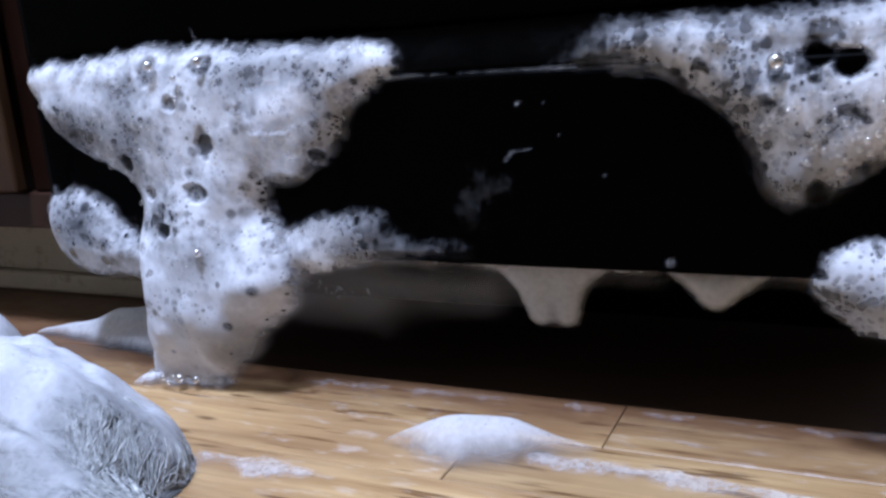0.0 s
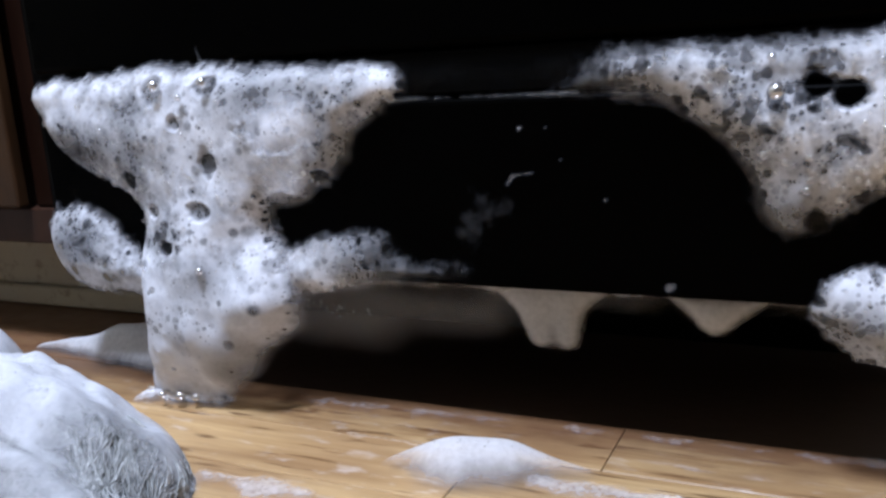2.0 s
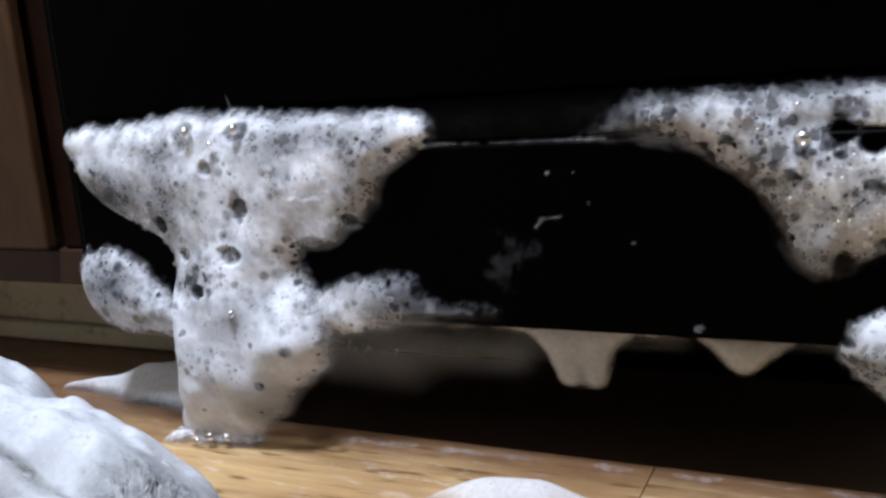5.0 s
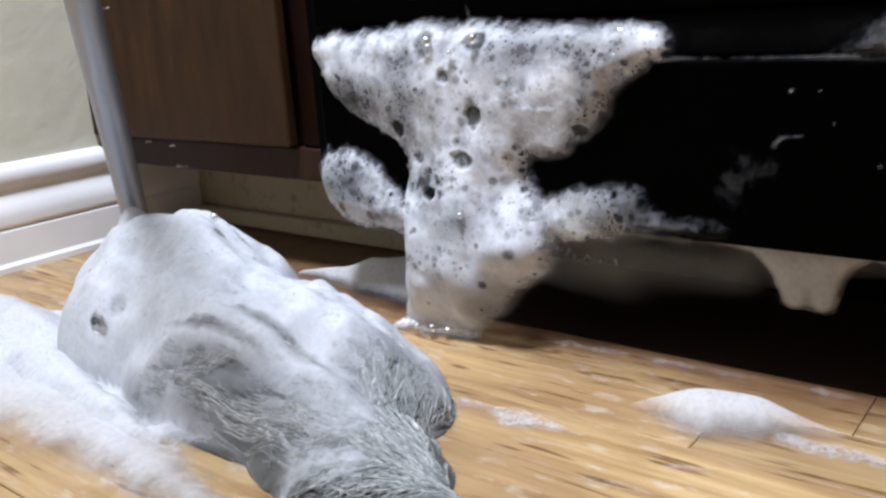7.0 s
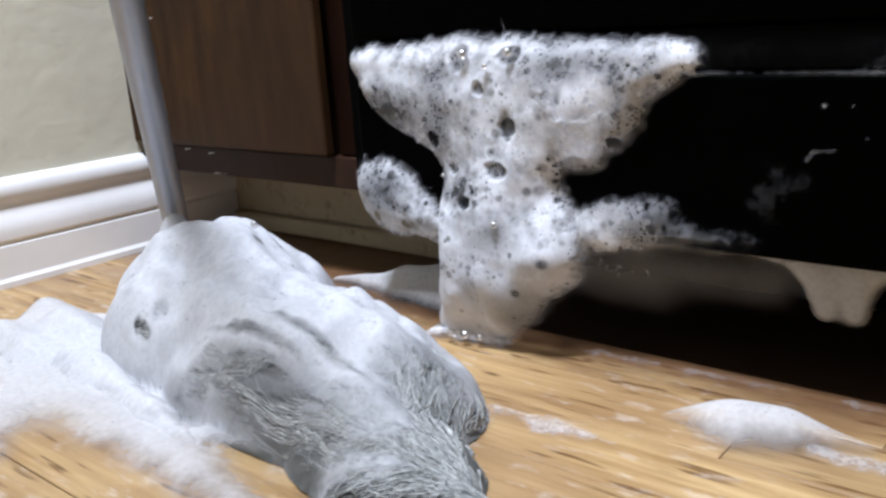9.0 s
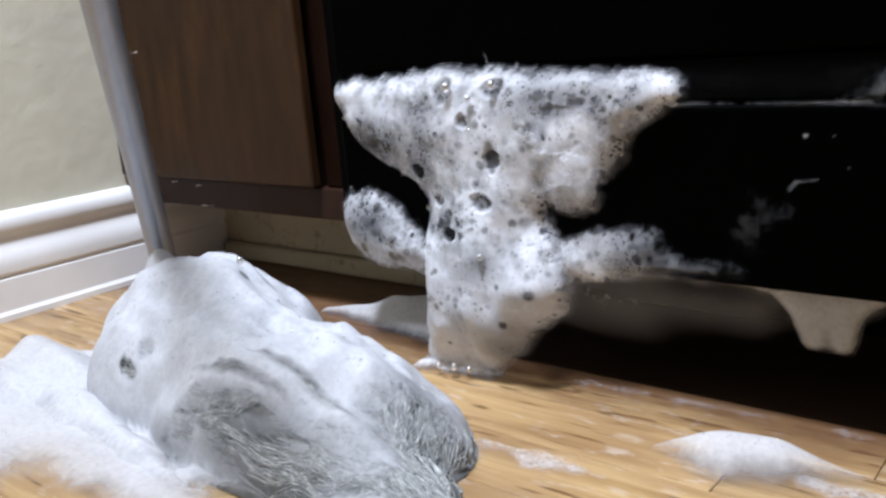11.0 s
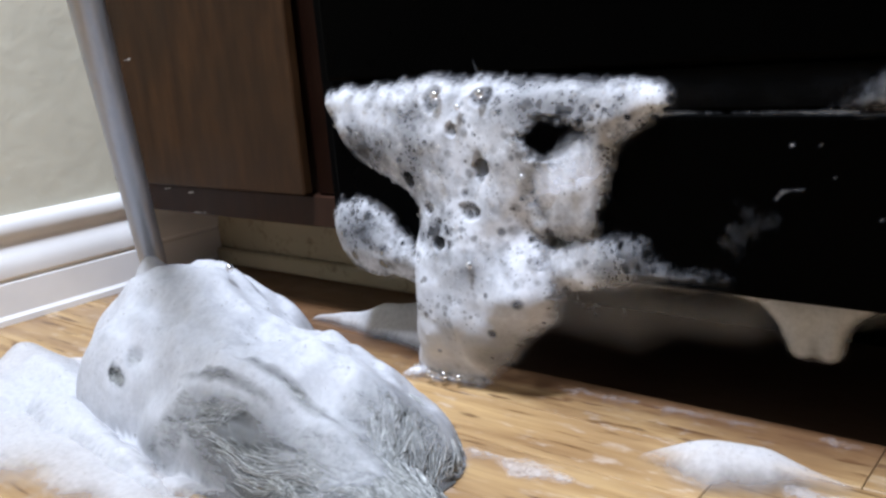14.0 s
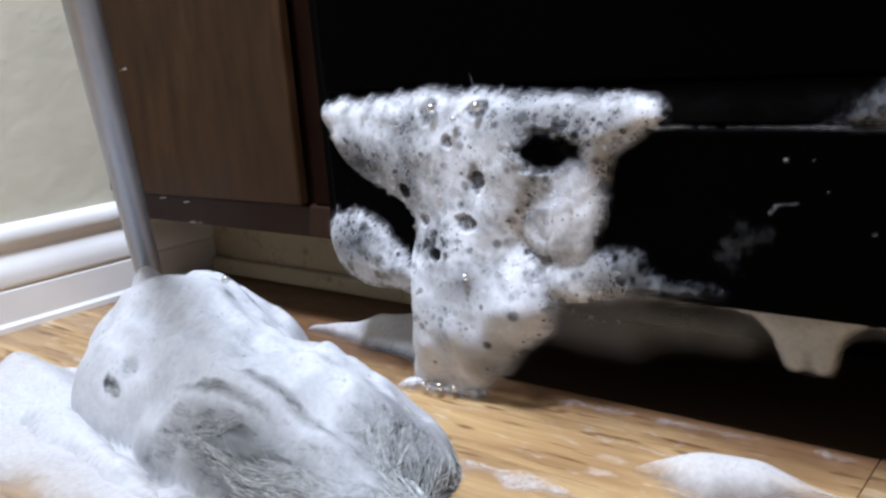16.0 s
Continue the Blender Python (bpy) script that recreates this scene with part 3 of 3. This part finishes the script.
froth("foam_skirt", "dim sheet of froth sagging in the gap below the panel",
      foam_sheet("foam_skirt", (0.16, 0.02, 0.56, 0.0905), 0.0014,
                 [(0.20, 0.066, 0.034, 0.25, 0.062, 0.032), (0.20, 0.078, 0.020, 0.26, 0.076, 0.021), (0.27, 0.070, 0.024, 0.335, 0.070, 0.024), (0.34, 0.083, 0.015, 0.43, 0.083, 0.013), (0.45, 0.086, 0.008, 0.52, 0.084, 0.012)],
                 0.006, 0.012, 0.030, lambda u, v, h: np.stack([u, 0.022 - h, v], 1), FOAM_FINE, 67, rough=0.004, lumps=0.0005, thin=[(0.4, 0.08, 9, 9, 0.30)]), 0, None)

for seed, label, shapes in ((63, "plump drip of froth hanging under the panel edge", [(0.330, 0.091, 0.004, 0.362, 0.083, 0.010), (0.392, 0.085, 0.009, 0.418, 0.092, 0.003), (0.350, 0.088, 0.004, 0.366, 0.080, 0.0135), (0.366, 0.080, 0.0135, 0.368, 0.0585, 0.0100), (0.386, 0.082, 0.013, 0.385, 0.0590, 0.0100), (0.386, 0.086, 0.008, 0.400, 0.089, 0.003)]),
                            (64, "small drip of froth hanging under the panel edge", [(0.440, 0.0890, 0.004, 0.468, 0.078, 0.0110), (0.468, 0.078, 0.0110, 0.498, 0.0895, 0.004)])):
    froth("foam_drip", label, foam_sheet("foam_drip", (0.32, 0.035, 0.515, 0.0925), 0.001, shapes, 0.0095, 0.010, 0.007,
                                         lambda u, v, h: np.stack([u, 0.0185 - h, v], 1), FOAM_FINE, seed, rough=0.001, k=200.0, lumps=0.0008), 0, None)

# films and smears on the black face
def smear(label, shapes, bounds, seed, amount, rough=0.003, edge=0.004):
    ob, v, dn, rng = foam_sheet("soap_smear", bounds, 0.0008, shapes, 0.0008, 0.004, edge, on_panel, FOAM_FILM, seed, rough=rough, lumps=0.0004, k=900.0,
                                thin=[((bounds[0] + bounds[2]) / 2, (bounds[1] + bounds[3]) / 2, 9.0, 9.0, amount)], floor=0.0006)
    return tagged(ob, label, "soap smear", group="suds flecks on the panel" if "fleck" in label else "")


smear("faint grey soap film across the seal ledge", [(0.24, 0.212, 0.008, 0.47, 0.212, 0.008)], (0.22, 0.20, 0.49, 0.228), 71, 0.005, edge=0.006, rough=0.006)
smear("thin pale line of suds along the ledge", [(0.285, 0.2005, 0.0019, 0.40, 0.2000, 0.0016)], (0.27, 0.195, 0.42, 0.206), 72, 0.20, rough=0.0016, edge=0.0018)
smear("faint ragged patch of drying suds", [(0.338, 0.146, 0.005, 0.344, 0.136, 0.008), (0.336, 0.132, 0.007, 0.334, 0.116, 0.006), (0.344, 0.136, 0.006, 0.354, 0.133, 0.004)],
      (0.31, 0.098, 0.372, 0.16), 73, 0.045, rough=0.014, edge=0.009)
smear("small curved white smear of suds", [(0.3585, 0.1515, 0.0024, 0.3620, 0.1560, 0.0020), (0.3620, 0.1560, 0.0020, 0.3735, 0.1580, 0.0016)], (0.345, 0.142, 0.385, 0.17), 74, 0.5, rough=0.0012, edge=0.003)
for i, (x, z, r, a) in enumerate(((0.3665, 0.1822, 0.0024, 0.6), (0.3815, 0.1822, 0.0015, 0.5), (0.3895, 0.1648, 0.0014, 0.4), (0.4135, 0.1430, 0.0015, 0.3), (0.447, 0.0965, 0.0035, 0.22))):
    smear("small fleck of suds on the black panel", [(x, z, r, x + r * 0.4, z + r * 0.2, r * 0.8)], (x - 0.01, z - 0.01, x + 0.01, z + 0.01), 80 + i, a, rough=0.0008, edge=0.0018)

smear("thin wisp of froth standing above the foam", [(0.156, 0.224, 0.0030, 0.150, 0.239, 0.0006)], (0.14, 0.218, 0.17, 0.245), 95, 0.4, rough=0.001, edge=0.002)
for i, (x, z, w) in enumerate(((-0.312, 0.1185, 0.006), (-0.270, 0.1160, 0.005), (-0.258, 0.0950, 0.010), (-0.331, 0.258, 0.006))):
    ob, _, _, _ = foam_sheet("foam_fleck", (x - 0.02, z - 0.01, x + 0.02, z + 0.01), 0.0007, [(x - w, z - 0.0006, 0.0012, x + w, z + 0.0006, 0.0010)], 0.0012, 0.002, 0.0012,
                             lambda u, v, h: np.stack([u, np.where(v < 0.124, 0.0438, 0.0318) - h, v], 1), FOAM_FINE, 160 + i, rough=0.0012, k=600, lumps=0.0003)
    tagged(ob, "small dried white fleck on the brown cabinet", "foam", group="flecks on the cabinet")

# a piece of the curtain that sinks away and leaves a dark gap
def slump(seed, shapes):
    return froth("foam_clump", "slumping clump of froth sliding down the curtain",
                 foam_sheet("foam_clump", (-0.045, -0.048, 0.045, 0.048), 0.0008, shapes, 0.010, 0.012, 0.015, on_panel, FOAM, seed,
                            bubbles=80, pits=260), 40, (0.0005, 0.0012))


slip_a = slump(91, [(-0.012, -0.002, 0.0240, 0.012, 0.001, 0.0230)])
slip_c = slump(97, [(-0.006, 0.004, 0.0160, 0.006, -0.004, 0.0150)])
slip_b = slump(93, [(0.009, 0.016, 0.0260, 0.002, -0.013, 0.0285)])


# ---- foam on the floor ----
froth("foam_puddle", "low white mound of foam on the wooden floor",
      foam_sheet("foam_puddle", (0.28, -0.12, 0.60, 0.02), 0.0012, [(0.305, -0.060, 0.010, 0.342, -0.055, 0.026), (0.342, -0.055, 0.026, 0.366, -0.047, 0.024), (0.372, -0.046, 0.017, 0.410, -0.040, 0.010)],
                 0.040, 0.034, 0.022, on_floor, FOAM_FINE, 101, rough=0.003, lumps=0.0010), 40, (0.0004, 0.0010))
froth("foam_streak", "thin trail of suds leading from the foam mound",
      foam_sheet("foam_streak", (0.36, -0.10, 0.62, 0.02), 0.0014, [(0.385, -0.050, 0.010, 0.46, -0.052, 0.008), (0.46, -0.052, 0.008, 0.60, -0.060, 0.010)],
                 0.0025, 0.006, 0.008, on_floor, FOAM_FILM, 103, rough=0.006, lumps=0.001, thin=[(0.49, -0.05, 9, 9, 0.55)]), 0, None)
froth("foam_streak", "thin trail of suds on the boards beside the mop",
      foam_sheet("foam_streak", (0.17, -0.14, 0.31, -0.07), 0.0012, [(0.205, -0.101, 0.007, 0.245, -0.103, 0.008), (0.245, -0.103, 0.008, 0.275, -0.102, 0.006)],
                 0.003, 0.006, 0.007, on_floor, FOAM_FILM, 107, rough=0.005, lumps=0.001, thin=[(0.24, -0.1, 9, 9, 0.6)]), 0, None)
froth("foam_streak", "ragged line of suds flecks along the last board",
      foam_sheet("foam_streak", (0.18, -0.02, 0.60, 0.032), 0.0012, [(0.20, 0.010, 0.0035, 0.33, 0.017, 0.005), (0.33, 0.017, 0.005, 0.45, 0.020, 0.0025), (0.45, 0.020, 0.0025, 0.58, 0.022, 0.003)],
                 0.0005, 0.004, 0.007, on_floor, FOAM_FILM, 105, rough=0.011, lumps=0.0002, k=500.0, thin=[(0.4, 0.0, 9, 9, 0.22)]), 0, None)
froth("foam_patch", "flat wedge of grey froth on the floor behind the column",
      foam_sheet("foam_patch", (-0.14, -0.01, 0.12, 0.10), 0.0014, [(-0.090, 0.042, 0.008, 0.0, 0.044, 0.017), (0.0, 0.046, 0.020, 0.07, 0.048, 0.036)],
                 0.062, 0.030, 0.006, on_floor, FOAM_FINE, 109, rough=0.002, lumps=0.001), 0, None)
froth("foam_ring", "ring of bubbly suds at the foot of the column",
      foam_sheet("foam_ring", (0.03, -0.06, 0.20, 0.06), 0.001, [(0.088, -0.018, 0.013, 0.146, -0.012, 0.012)],
                 0.009, 0.010, 0.010, on_floor, FOAM, 113, rough=0.004, lumps=0.001, bubbles=300, pits=200, thin=[(0.11, -0.01, 9, 9, 0.9)]), 70, (0.0008, 0.0028))
froth("foam_patch", "wide lacy sheet of suds spread over the boards beside the mop",
      foam_sheet("foam_patch", (-0.30, -0.46, 0.24, -0.14), 0.0016,
                 [(-0.14, -0.245, 0.046, 0.02, -0.252, 0.036), (0.02, -0.250, 0.036, 0.11, -0.262, 0.025), (0.11, -0.262, 0.025, 0.20, -0.276, 0.022),
                  (-0.09, -0.27, 0.040, -0.03, -0.33, 0.028), (-0.03, -0.33, 0.028, 0.02, -0.40, 0.034), (-0.16, -0.25, 0.04, -0.25, -0.31, 0.04)],
                 0.012, 0.020, 0.026, on_floor, FOAM_FINE, 127, rough=0.007, lumps=0.002, thin=[(0.15, -0.27, 0.12, 0.06, 0.8), (0.0, -0.30, 0.08, 0.06, 0.6)], bubbles=500), 60, (0.0004, 0.0012))
froth("foam_mound", "soft white lobe of foam beside the mop head",
      foam_sheet("foam_mound", (-0.32, -0.29, -0.04, -0.08), 0.0014, [(-0.246, -0.172, 0.028, -0.205, -0.186, 0.038), (-0.170, -0.188, 0.040, -0.110, -0.200, 0.036), (-0.216, -0.226, 0.028, -0.140, -0.230, 0.032)],
                 0.058, 0.046, 0.012, on_floor, FOAM_FINE, 131, rough=0.008, lumps=0.004, bubbles=300), 40, (0.0004, 0.0012))


# ---- mop ----
LUMPS = [(-0.030, -0.130, 0.110, 0.088, 0.098), (-0.120, -0.094, 0.044, 0.036, 0.086), (0.080, -0.156, 0.125, 0.072, 0.072), (0.162, -0.145, 0.058, 0.052, 0.050),
         (0.198, -0.198, 0.066, 0.042, 0.034), (0.250, -0.228, 0.060, 0.032, 0.024), (0.11, -0.188, 0.13, 0.040, 0.042)]


def pile(x, y):
    """Height of the heaped mop head above the floor."""
    acc = 0.0
    for cx, cy, rx, ry, h in LUMPS:
        q = np.maximum(1 - ((x - cx) / rx) ** 2 - ((y - cy) / ry) ** 2, 0)
        acc = acc + (h * q ** 0.58) ** 3.5
    heap = 0.95 * acc ** (1 / 3.5)
    # folds between the bundles
    fold = fractal(x * 0.6, y * 1.7, 26, 31, 2) - 0.5
    return heap * (1 + 0.30 * fold * np.clip(heap / 0.04, 0, 1))


def mop():
    root = tagged(empty("mop"), "wet grey string mop heaped on the floor, its steel handle leaning", "mop")
    # handle
    lo, hi = Vector((-0.177, -0.068, 0.060)), Vector((-0.032, -0.172, 0.266))
    way = (hi - lo).normalized()
    bm = bmesh.new()
    bmesh.ops.create_cone(bm, cap_ends=True, segments=40, radius1=0.0113, radius2=0.0113, depth=1.15)
    turn = way.to_track_quat("Z", "Y").to_matrix().to_4x4()
    bmesh.ops.transform(bm, matrix=Matrix.Translation(lo + way * 0.575) @ turn, verts=bm.verts)
    part("handle", bm, POLE, root, "grey-blue painted steel handle", True).data.set_sharp_from_angle(angle=radians(40))
    # packed core of wet yarn, coloured dark for the shade between strings
    step = 0.0015
    us, vs = np.arange(-0.19, 0.30, step), np.arange(-0.29, -0.03, step)
    U, V = np.meshgrid(us, vs, indexing="ij")
    H = pile(U, V)
    H = np.where(H > 0, H * 0.95 + (fractal(U, V * 3, 60, 7) - 0.5) * 0.012 * step_up(H, 0.004, 0.03), 0)
    ids = np.arange(U.size).reshape(U.shape)
    live = (H[:-1, :-1] + H[1:, :-1] + H[:-1, 1:] + H[1:, 1:]) > 0.001
    i, j = np.nonzero(live)
    faces = np.stack([ids[i, j], ids[i + 1, j], ids[i + 1, j + 1], ids[i, j + 1]], 1)
    used = np.unique(faces)
    remap = -np.ones(U.size, dtype=np.int64)
    remap[used] = np.arange(len(used))
    pts = np.stack([U.ravel(), V.ravel(), np.maximum(H.ravel(), 0.001)], 1)[used]
    mesh_object("head_core", pts.tolist(), remap[faces].tolist(), YARN_CORE, root)
    # strings: thin tubes that lie over the heap, waving, each with its own lie
    rng = np.random.default_rng(3)
    verts, quads = [], []

    def tube(path, r, sides=5):
        base = len(verts)
        n = len(path)
        for k in range(n):
            t = path[min(k + 1, n - 1)] - path[max(k - 1, 0)]
            t = t / max(np.linalg.norm(t), 1e-9)
            a = np.cross(t, (0.1, 0.2, 0.97))
            a = a / max(np.linalg.norm(a), 1e-9)
            c = np.cross(t, a)
            rr = r * (0.5 if k in (0, n - 1) else 1.0)
            for s in range(sides):
                g = 2 * math.pi * s / sides
                verts.append(tuple(path[k] + rr * (math.cos(g) * a + math.sin(g) * c)))
        for k in range(n - 1):
            for s in range(sides):
                p, q = base + k * sides + s, base + k * sides + (s + 1) % sides
                quads.append((p, q, q + sides, p + sides))

    gx, gy = np.arange(-0.20, 0.36, 0.001), np.arange(-0.32, -0.02, 0.001)
    GX, GY = np.meshgrid(gx, gy, indexing="ij")
    heap = pile(GX, GY)
    fold = np.clip((GX - 0.15) / 0.05, 0, 1) * np.clip((GY + 0.20) / 0.03, 0, 1)
    slope_x, slope_y = np.gradient(heap, 0.001)
    flat_x, flat_y = 1 / np.sqrt(1 + slope_x ** 2), 1 / (1 + slope_y ** 2)
    run = 0.05 + 0.42 * step_up(GX, 0.03, 0.11) - 1.5 * fold + (fractal(GX, GY, 24, 5, 3) - 0.5) * 2.0

    def grid(table, px, py):
        return float(table[min(max(int((px + 0.20) * 1000), 0), len(gx) - 1), min(max(int((py + 0.32) * 1000), 0), len(gy) - 1)])

    # hanks: strands that run together as a rounded rope over the heap, with dark gaps between
    hanks = 0
    while hanks < 330:
        x, y = rng.uniform(-0.16, 0.27), rng.uniform(-0.28, -0.05)
        steep = math.hypot(grid(slope_x, x, y), grid(slope_y, x, y))
        if grid(heap, x, y) < 0.003 or rng.random() > 0.2 + 0.35 * steep + (0.4 if x > 0.11 else 0.0):
            continue
        hanks += 1
        length, n, ph = rng.uniform(0.05, 0.13), 16, rng.uniform(0, 6.28)
        half, tall = rng.uniform(0.0025, 0.0060), rng.uniform(0.0015, 0.0040)
        guide, px, py = [], x, y
        for k in range(n):
            g = grid(run, px, py) + 0.35 * math.sin(ph + k * 0.45)
            guide.append((px, py, g))
            px, py = px + math.cos(g) * length / n * grid(flat_x, px, py), py + math.sin(g) * length / n * grid(flat_y, px, py)
        for _ in range(30):
            side, wave, twist = rng.uniform(-1, 1), rng.uniform(0, 6.28), rng.uniform(0.5, 1.1)
            first, last = rng.integers(0, 6), rng.integers(10, n + 1)
            path = []
            for k in range(first, last):
                gx0, gy0, g = guide[k]
                at = np.clip(side + 0.4 * math.sin(wave + k * twist), -1.15, 1.15)
                px, py = gx0 - math.sin(g) * at * half * grid(flat_x, gx0, gy0), gy0 + math.cos(g) * at * half * grid(flat_y, gx0, gy0)
                pz = grid(heap, px, py)
                if pz < 0.002:
                    break
                path.append(np.array((px, py, pz * 0.985 - 0.0016 + tall * math.sqrt(max(1 - 0.7 * at * at, 0)) + 0.0006 * math.sin(wave * 2 + k * 1.1))))
            if len(path) >= 4:
                tube(path, rng.uniform(0.00022, 0.00050), 4)
    # loose hairs across the hanks
    hairs = 0
    while hairs < 1500:
        x, y = rng.uniform(-0.16, 0.27), rng.uniform(-0.28, -0.05)
        if grid(heap, x, y) < 0.003:
            continue
        hairs += 1
        length, off, ph = rng.uniform(0.010, 0.035), rng.normal(0, 0.8), rng.uniform(0, 6.28)
        path, px, py = [], x, y
        for k in range(8):
            g = grid(run, px, py) + off + 0.5 * math.sin(ph + k * 0.8)
            px, py = px + math.cos(g) * length / 8 * grid(flat_x, px, py), py + math.sin(g) * length / 8 * grid(flat_y, px, py)
            pz = grid(heap, px, py)
            if pz < 0.002:
                break
            path.append(np.array((px, py, pz * 0.985 + 0.0022 + 0.0008 * math.sin(ph * 2 + k * 1.3))))
        if len(path) >= 4:
            tube(path, rng.uniform(0.00014, 0.00026), 4)
    ob = mesh_object("yarn_tangle", verts, quads, YARN, root)
    tagged(ob, "tangled grey wet cotton strings", kind="stuff")
    return root


mop()

froth("foam_mound", "thick white heap of suds lying over the mop head",
      foam_sheet("foam_mound", (-0.25, -0.30, 0.28, -0.01), 0.0012,
                 [(-0.105, -0.145, 0.104, -0.02, -0.140, 0.101), (-0.01, -0.145, 0.104, 0.08, -0.155, 0.092), (0.08, -0.150, 0.085, 0.170, -0.150, 0.064), (0.05, -0.22, 0.04, 0.20, -0.20, 0.04)],
                 0.008, 0.016, 0.026, on_floor, FOAM_STREAK, 139, rough=0.010, lumps=0.010, base=pile, bubbles=900, bubble_size=(0.001, 0.003),
                 holes=[(-0.020, -0.206, 0.010, 0.003, 0.95), (-0.010, -0.196, 0.008, 0.005, 0.35)],
                 thin=[(0.098, -0.215, 0.055, 0.013, 0.18), (0.030, -0.226, 0.050, 0.012, 0.35), (0.138, -0.187, 0.050, 0.0040, 0.30), (0.210, -0.165, 0.042, 0.045, 0.05),
                       (0.160, -0.225, 0.080, 0.032, 0.06), (0.095, -0.199, 0.050, 0.0035, 0.35)]), 90, (0.0007, 0.0020))
froth("foam_mound", "soft bank of suds along the foot of the mop head",
      foam_sheet("foam_mound", (-0.24, -0.30, 0.14, -0.16), 0.0014, [(-0.160, -0.205, 0.032, -0.06, -0.222, 0.028), (-0.06, -0.222, 0.028, 0.03, -0.238, 0.018), (0.03, -0.238, 0.018, 0.09, -0.246, 0.012)],
                 0.034, 0.030, 0.022, on_floor, FOAM_FINE, 133, rough=0.005, lumps=0.0025, bubbles=100), 30, (0.0004, 0.0012))
froth("foam_patch", "greyish suds soaked into the trailing strings",
      foam_sheet("foam_patch", (0.14, -0.28, 0.29, -0.17), 0.0014, [(0.20, -0.235, 0.022, 0.235, -0.225, 0.020)],
                 0.004, 0.010, 0.030, on_floor, FOAM_STREAK, 151, rough=0.008, lumps=0.002, base=pile), 0, None)


def soap_bubble(at, radius):
    bm = bmesh.new()
    bmesh.ops.create_uvsphere(bm, u_segments=24, v_segments=14, radius=radius)
    ob = part("soap_bubble", bm, BUBBLE_LARGE, None, smooth=True)
    ob.location = at
    return tagged(ob, "single large clear soap bubble with a bright glint", "bubble", group="large soap bubbles in the foam")


for at, radius in (((0.108, -0.0270, 0.008), 0.0026), ((0.122, -0.0255, 0.0085), 0.0036), ((0.134, -0.0230, 0.008), 0.0030), ((0.114, -0.0290, 0.006), 0.0020),
                   ((0.499, -0.0190, 0.198), 0.0042), ((0.160, -0.0330, 0.100), 0.0030), ((0.020, -0.1300, 0.1080), 0.0030), ((0.131, -0.0210, 0.2160), 0.0040), ((0.169, -0.0200, 0.2165), 0.0036), ((0.150, -0.0215, 0.2080), 0.0024)):
    soap_bubble(at, radius)


# ---- floor boards, last ----
def floor():
    # slab below the boards, dark to stand for the shadow in the bay
    slab = part("floor", box((-0.53, -4.3, -0.05), (3.7, 0.80, -0.0065)), SHADE_SLAB)
    tagged(slab, "honey-coloured oak strip floor, wet and marked with suds", "floor", kind="structure")
    wide = 0.0572
    meshes = {}
    for length in (0.75, 0.95, 1.2, 1.5):
        bm = box((0, 0.0003, -0.006), (length - 0.0006, wide - 0.0004, 0.0), 0.0007, 1)
        me = bpy.data.meshes.new("plank")
        bm.to_mesh(me)
        bm.free()
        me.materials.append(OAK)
        meshes[length] = me
    rng = random.Random(21)
    k0 = int((-4.22 + 0.027) / wide) - 1
    for k in range(k0, 13):
        y = -0.027 + k * wide
        x, first = -0.50, True
        while x < 3.66:
            length = rng.choice((0.75, 0.95, 1.2, 1.5))
            real = length * rng.uniform(0.4, 1.0) if first else length
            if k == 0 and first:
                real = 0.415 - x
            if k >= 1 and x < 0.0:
                real = -0.005 - x                      # the boards stop at the appliance bay, where the shade-dark slab shows
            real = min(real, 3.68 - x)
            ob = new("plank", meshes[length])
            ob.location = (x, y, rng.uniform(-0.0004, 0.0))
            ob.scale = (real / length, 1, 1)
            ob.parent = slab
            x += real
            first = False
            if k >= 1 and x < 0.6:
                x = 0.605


floor()


def motions():
    # the upper clump slides off and opens a dark gap; the lower one sags with it and fills the notch
    rows_a = [(0.0, 0.217, -0.0075, 0.187, 0), (9.2, 0.217, -0.0075, 0.186, 0), (11.4, 0.218, -0.005, 0.181, -2), (12.5, 0.221, -0.004, 0.173, -6),
              (13.5, 0.224, -0.003, 0.164, -10), (14.5, 0.226, -0.003, 0.152, -13), (16.0, 0.227, -0.003, 0.144, -16)]
    rows_b = [(0.0, 0.207, -0.001, 0.174, 0), (9.2, 0.209, -0.001, 0.171, 0), (11.4, 0.217, -0.002, 0.162, 1), (12.5, 0.220, -0.002, 0.158, 2),
              (13.5, 0.223, -0.002, 0.155, 3), (14.5, 0.225, -0.003, 0.148, 4), (16.0, 0.226, -0.003, 0.143, 4)]
    rows_c = [(0.0, 0.168, 0.002, 0.150, 0), (9.2, 0.169, 0.002, 0.149, 0), (11.4, 0.182, 0.001, 0.141, 3), (12.5, 0.190, -0.001, 0.135, 6),
              (14.5, 0.199, -0.002, 0.130, 10), (16.0, 0.203, -0.003, 0.127, 12)]
    for thing, rows in ((slip_a, rows_a), (slip_b, rows_b), (slip_c, rows_c)):
        walk(thing, [(t, pose(x, y, z, 0, a, 0)) for t, x, y, z, a in rows])


motions()
